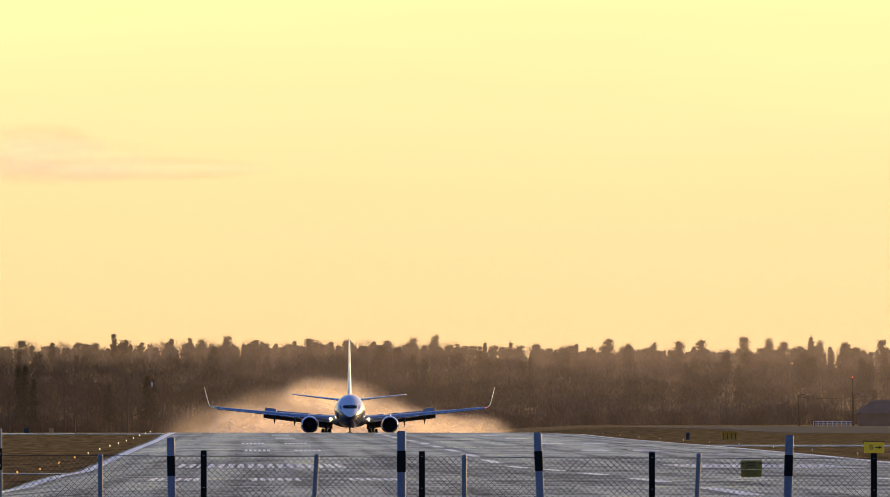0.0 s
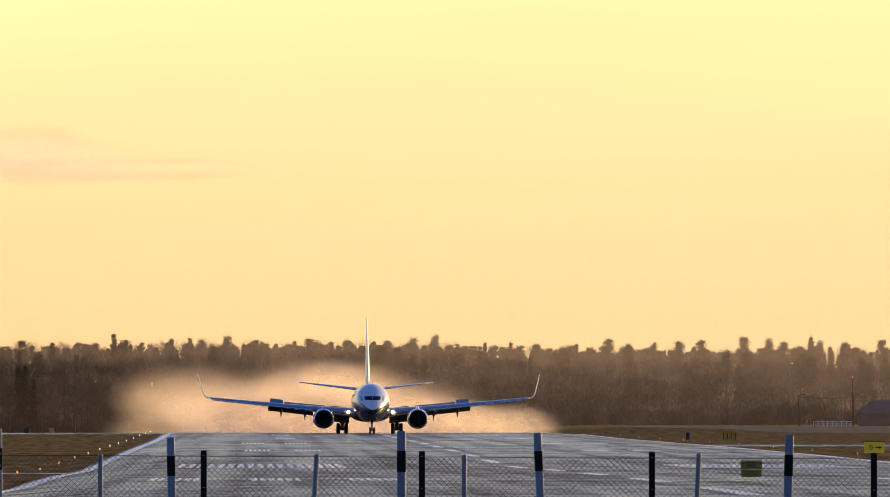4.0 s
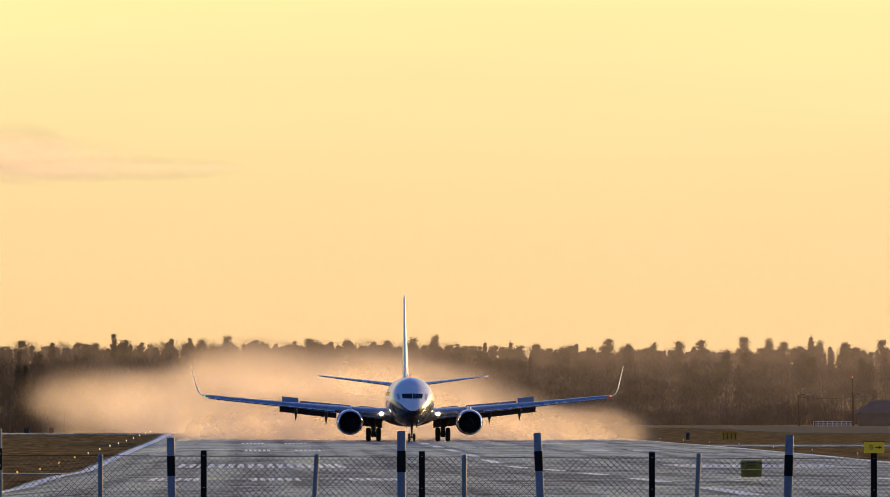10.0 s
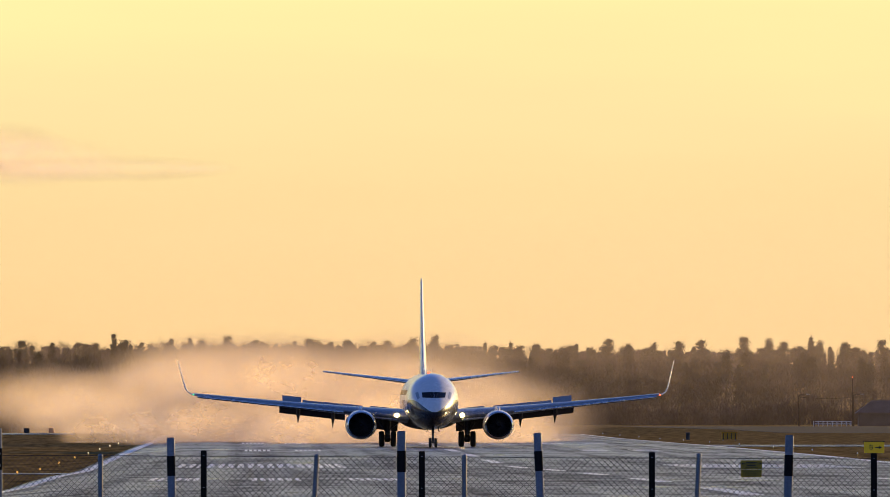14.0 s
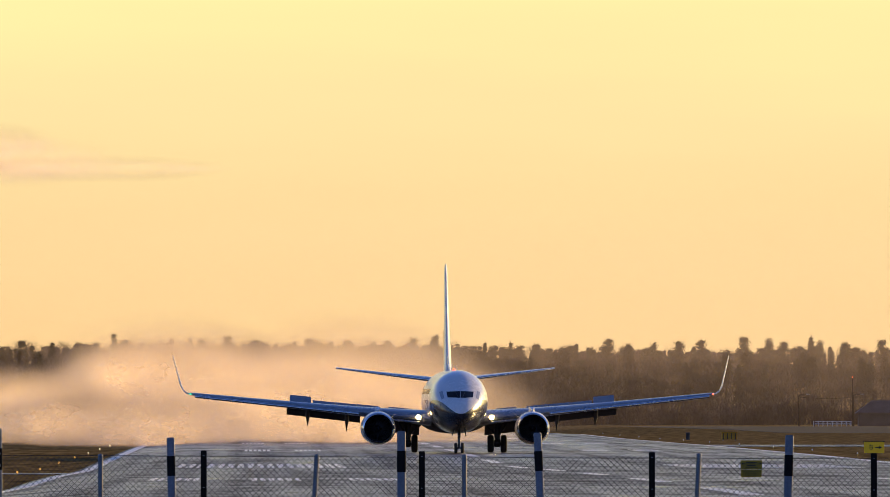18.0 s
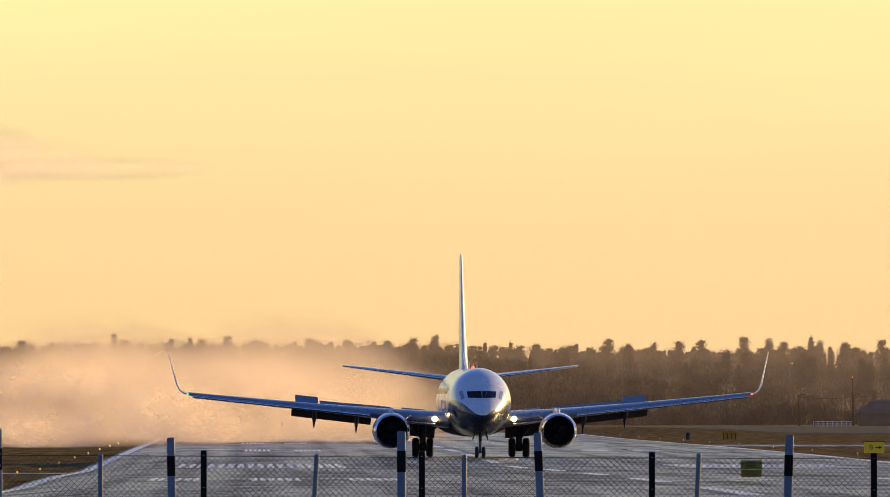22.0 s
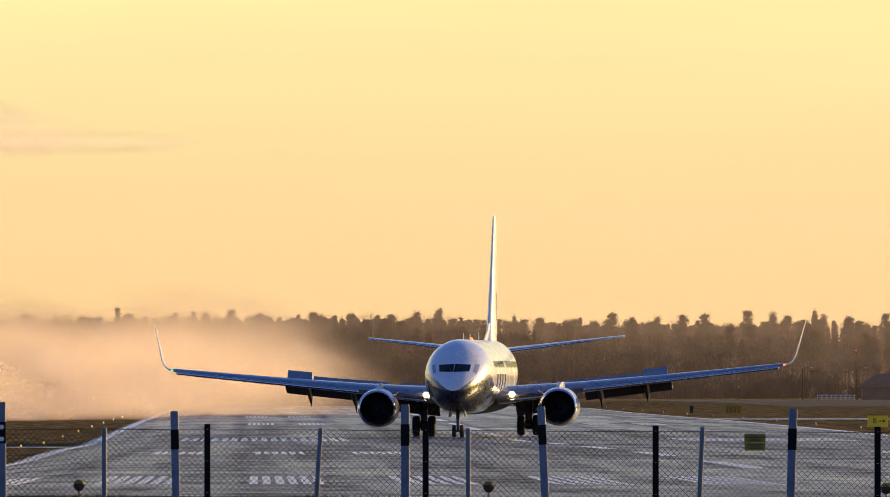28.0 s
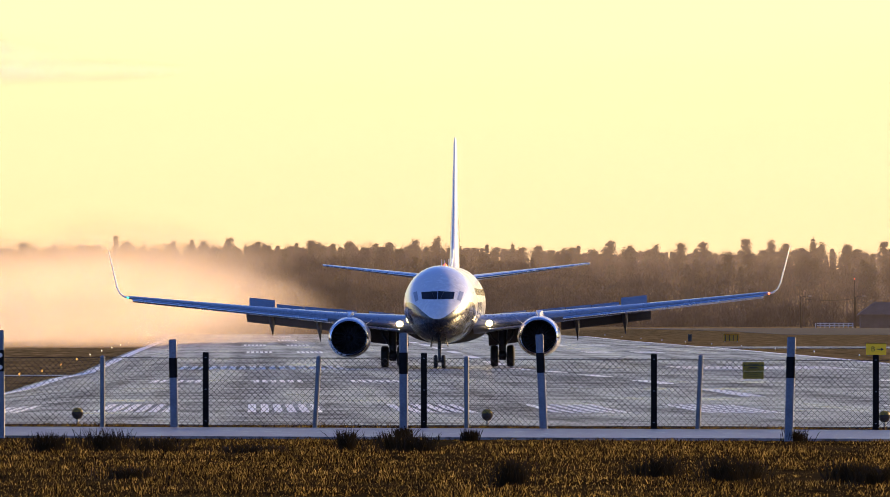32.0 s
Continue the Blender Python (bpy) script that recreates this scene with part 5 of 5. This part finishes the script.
for i, (px, base, hgt, wide) in enumerate([(85, 800, 0.24, 0.20), (185, 797, 0.27, 0.30), (280, 798, 0.18, 0.26), (612, 795, 0.26, 0.10), (690, 795, 0.24, 0.22), (735, 797, 0.22, 0.25), (905, 855, 0.30, 0.16), (1160, 838, 0.24, 0.22),
                                           (1275, 845, 0.26, 0.24), (1325, 842, 0.2, 0.12), (1500, 845, 0.22, 0.25), (230, 845, 0.14, 0.3), (1545, 850, 0.2, 0.2), (440, 800, 0.12, 0.4), (1400, 775, 0.16, 0.14), (712, 776, 0.18, 0.12), (830, 778, 0.16, 0.10)]):
    y = 1.6 * 21000.0 / (base - 534)
    weed((px - 450) * y / 21000.0, y, hgt, wide, 170, 100 + i)


# ---- spray thrown up behind the airliner, in soft drifting bodies of mist ----
def mist_body():
    """A round body of unit size, its skin a little lumpy."""
    rings = []
    for i in range(1, 16):
        a2 = math.pi * i / 16
        ring = []
        for q in range(28):
            b2 = 2 * math.pi * q / 28
            d = Vector((math.sin(a2) * math.cos(b2), math.cos(a2), math.sin(a2) * math.sin(b2)))
            ring.append(d * (1.0 + 0.05 * noise.noise(d * 2.5)))
        rings.append(ring)
    return Shape().rings(rings).mesh("mist", MIST, 180)


BODY = mist_body()
BODY_THIN, BODY_HAZE, BODY_CLOUD = BODY.copy(), BODY.copy(), BODY.copy()
BODY_THIN.materials[0], BODY_HAZE.materials[0], BODY_CLOUD.materials[0] = MIST_THIN, HAZE, CLOUDMAT
prng = random.Random(99)


def puff(body, wx, wy, wz):
    p = thing("spray_puff", (0, 0, 0), "drifting cloud of fine water spray lit by the low sun", "spray", "spray behind the airliner", "stuff")
    m = part("mist", body, None, p)
    m.scale = (wx, wy, wz)
    return p


# fresh spray that keeps up with the engines while they brake, and the clouds that stay behind
FRESH = []
for i in range(22):
    k = prng.uniform(0.75, 1.15)
    FRESH.append((puff(BODY, 6.2 * k, 6.0 * k, 3.3 * k), k))
TRAIL = []
for i in range(92):
    k = prng.uniform(0.8, 1.35)
    TRAIL.append((puff(BODY_THIN, 9.5 * k, 8.0 * k, 4.6 * k), k))

# thin evening haze lying over the far field
for x, y, wx, wz in ((120, 2440, 270, 34), (115, 2815, 290, 62), (110, 2895, 300, 66), (105, 2945, 310, 66), (100, 2985, 320, 68), (100, 3135, 340, 72), (60, 3250, 420, 76)):
    h = thing("haze_bank", (x, y, land(x, y)), "thin warm evening haze over the far field", "haze", "haze banks", "stuff")
    m = part("mist", BODY_HAZE, None, h)
    m.scale = (wx, 12, wz)

# a faint cloud low in the sky
cl = thing("cloud", (at_px(110, 4600), 4600, 1.6 + (707 - 283) * 4600 / 21000.0), "faint mauve cloud low in the evening sky", "cloud", kind="stuff")
for x, z, wx, wz in ((-4, 0, 58, 12), (-10, 5, 34, 12), (30, -3, 62, 6)):
    m = part("vapour", BODY_CLOUD, None, cl, at=(x, 0, z))
    m.scale = (wx, 20, wz)


# ---- what moves ----
def motions():
    track = [(0, 11.80, 1466.9, -0.30), (1, 11.76, 1409.9, 0.01), (2, 11.76, 1355.2, 0.30), (3, 11.94, 1300.3, 0.47), (6, 12.33, 1148.8, 0.18), (7, 12.43, 1103.9, 0.48), (8, 12.47, 1061.3, 1.06),
             (9, 12.61, 1021.3, 1.20), (10, 12.75, 983.7, 0.34), (11, 12.55, 948.0, -0.30), (12, 12.30, 914.9, 0.23), (13, 12.30, 884.4, 0.80), (14, 12.47, 855.9, 0.62), (17, 12.69, 782.9, 0.50),
             (18, 12.74, 763.6, 0.55), (19, 12.69, 746.7, 0.85), (20, 12.66, 732.2, 1.28), (21, 12.74, 719.0, 1.31), (22, 12.88, 707.0, 0.95), (23, 12.95, 695.7, 0.50), (24, 12.95, 685.1, 0.17),
             (25, 12.92, 675.4, -0.25), (25.5, 12.91, 670.8, -0.75), (27.5, 12.28, 654.0, -4.5), (28, 11.96, 650.6, -4.66), (29, 11.42, 643.8, -4.10), (30, 10.85, 636.1, -3.36), (31, 10.42, 628.9, -2.88), (32, 10.03, 622.2, -2.46)]

    def on_ground(t, x, y, turn):
        z0, z1 = land(x, y), land(x, y - 15.6)
        return pose(x, y, z0 + 0.04, math.degrees(math.atan2(z0 - z1, 15.6)), hermite([0, 25.5, 27.5, 28.5, 32], [0.05, 0.0, -0.5, -0.52, -0.38], t), turn)

    walk(jet, [(t, on_ground(t, x, y, turn)) for t, x, y, turn in track])
    ts, xs, ys = [k[0] for k in track], [k[1] for k in track], [k[2] for k in track]
    def plane(t):
        """Where the airliner is; before the start it runs on at its first speed."""
        return (hermite(ts, xs, t), hermite(ts, ys, t)) if t >= 0 else (xs[0], ys[0] - 57.0 * t)

    # fresh spray: thrown out to both sides behind the wheels and engines until the reversers close
    for i, (p, k) in enumerate(FRESH):
        u = ((i * 0.618034) % 1.0) * 2 - 1
        h, v, stop = ((i * 0.7548777) % 1.0) ** 1.3, prng.random(), 9.5 + 3.4 * ((i * 0.5698403) % 1.0)
        rows = []
        for q in range(17):
            t = 2.0 * q
            ax, ay = plane(min(t, stop))
            gone = max(0.0, t - stop)
            x = ax - 0.8 - 3.0 * h + u * (20.5 if u > 0 else 14.0) * (1 - 0.3 * h) + 0.5 * math.sin(1.7 * t + 5 * v) - (2.0 + 1.0 * v) * gone
            y = ay + 16 + 34 * v + 8 * abs(u)
            rows.append((t, pose(x, y, land(x, y) + 0.6 + h * 5.6 * (1.1 - abs(u)) + 0.04 * gone, 0, 0, (v - 0.5) * 30 * t / 32)))
        walk(p, rows)
    # the trail: spray rises from the wet surface as the airliner passes, spreads and drifts off with the wind
    for i, (p, k) in enumerate(TRAIL):
        te = -3.0 + 15.6 * (i + 0.5) / len(TRAIL)
        ax, ay = plane(te)
        u = ((i * 0.618034) % 1.0) * 2 - 1
        h, wind, v = (i * 0.7548777) % 1.0, prng.uniform(1.1, 2.15), prng.random()
        y = ay + 24 + 26 * v
        rest = land(ax, y) - 9.0

        def place(t):
            age = t - te
            if age <= 0:
                return ax + u * 2.0, rest
            up = smooth01(age, 0.0, 2.6)
            late = max(0.0, t - 14.0)
            x = ax + u * (2.0 + (14.0 if u > 0 else 10.5) * smooth01(age, 0.0, 4.0)) - wind * (min(t, 14.0) - te) * up - (1.05 + 0.70 * v) * late
            top = (0.6 + 5.7 * h * (1.12 - 0.75 * abs(u) * (1.0 - 0.85 * smooth01(age, 1.5, 5.0)) - 0.25 * max(0.0, u))) 
            return x, rest + (9.0 + top) * up

        times = sorted({0.0, 32.0, *(round(min(max(te + a2, 0.0), 32.0), 2) for a2 in (0.0, 0.7, 1.4, 2.2, 3.2, 4.5, 7.0)), 14.0, 17.0, 20.0, 24.0, 28.0})
        walk(p, [(t, pose(place(t)[0], y, place(t)[1], 0, 0, (v - 0.5) * 24 * t / 32)) for t in times])
    walk(cl, [(0, pose(at_px(110, 4600), 4600, cl.location.z)), (32, pose(at_px(-40, 4600), 4600, cl.location.z))])


motions()
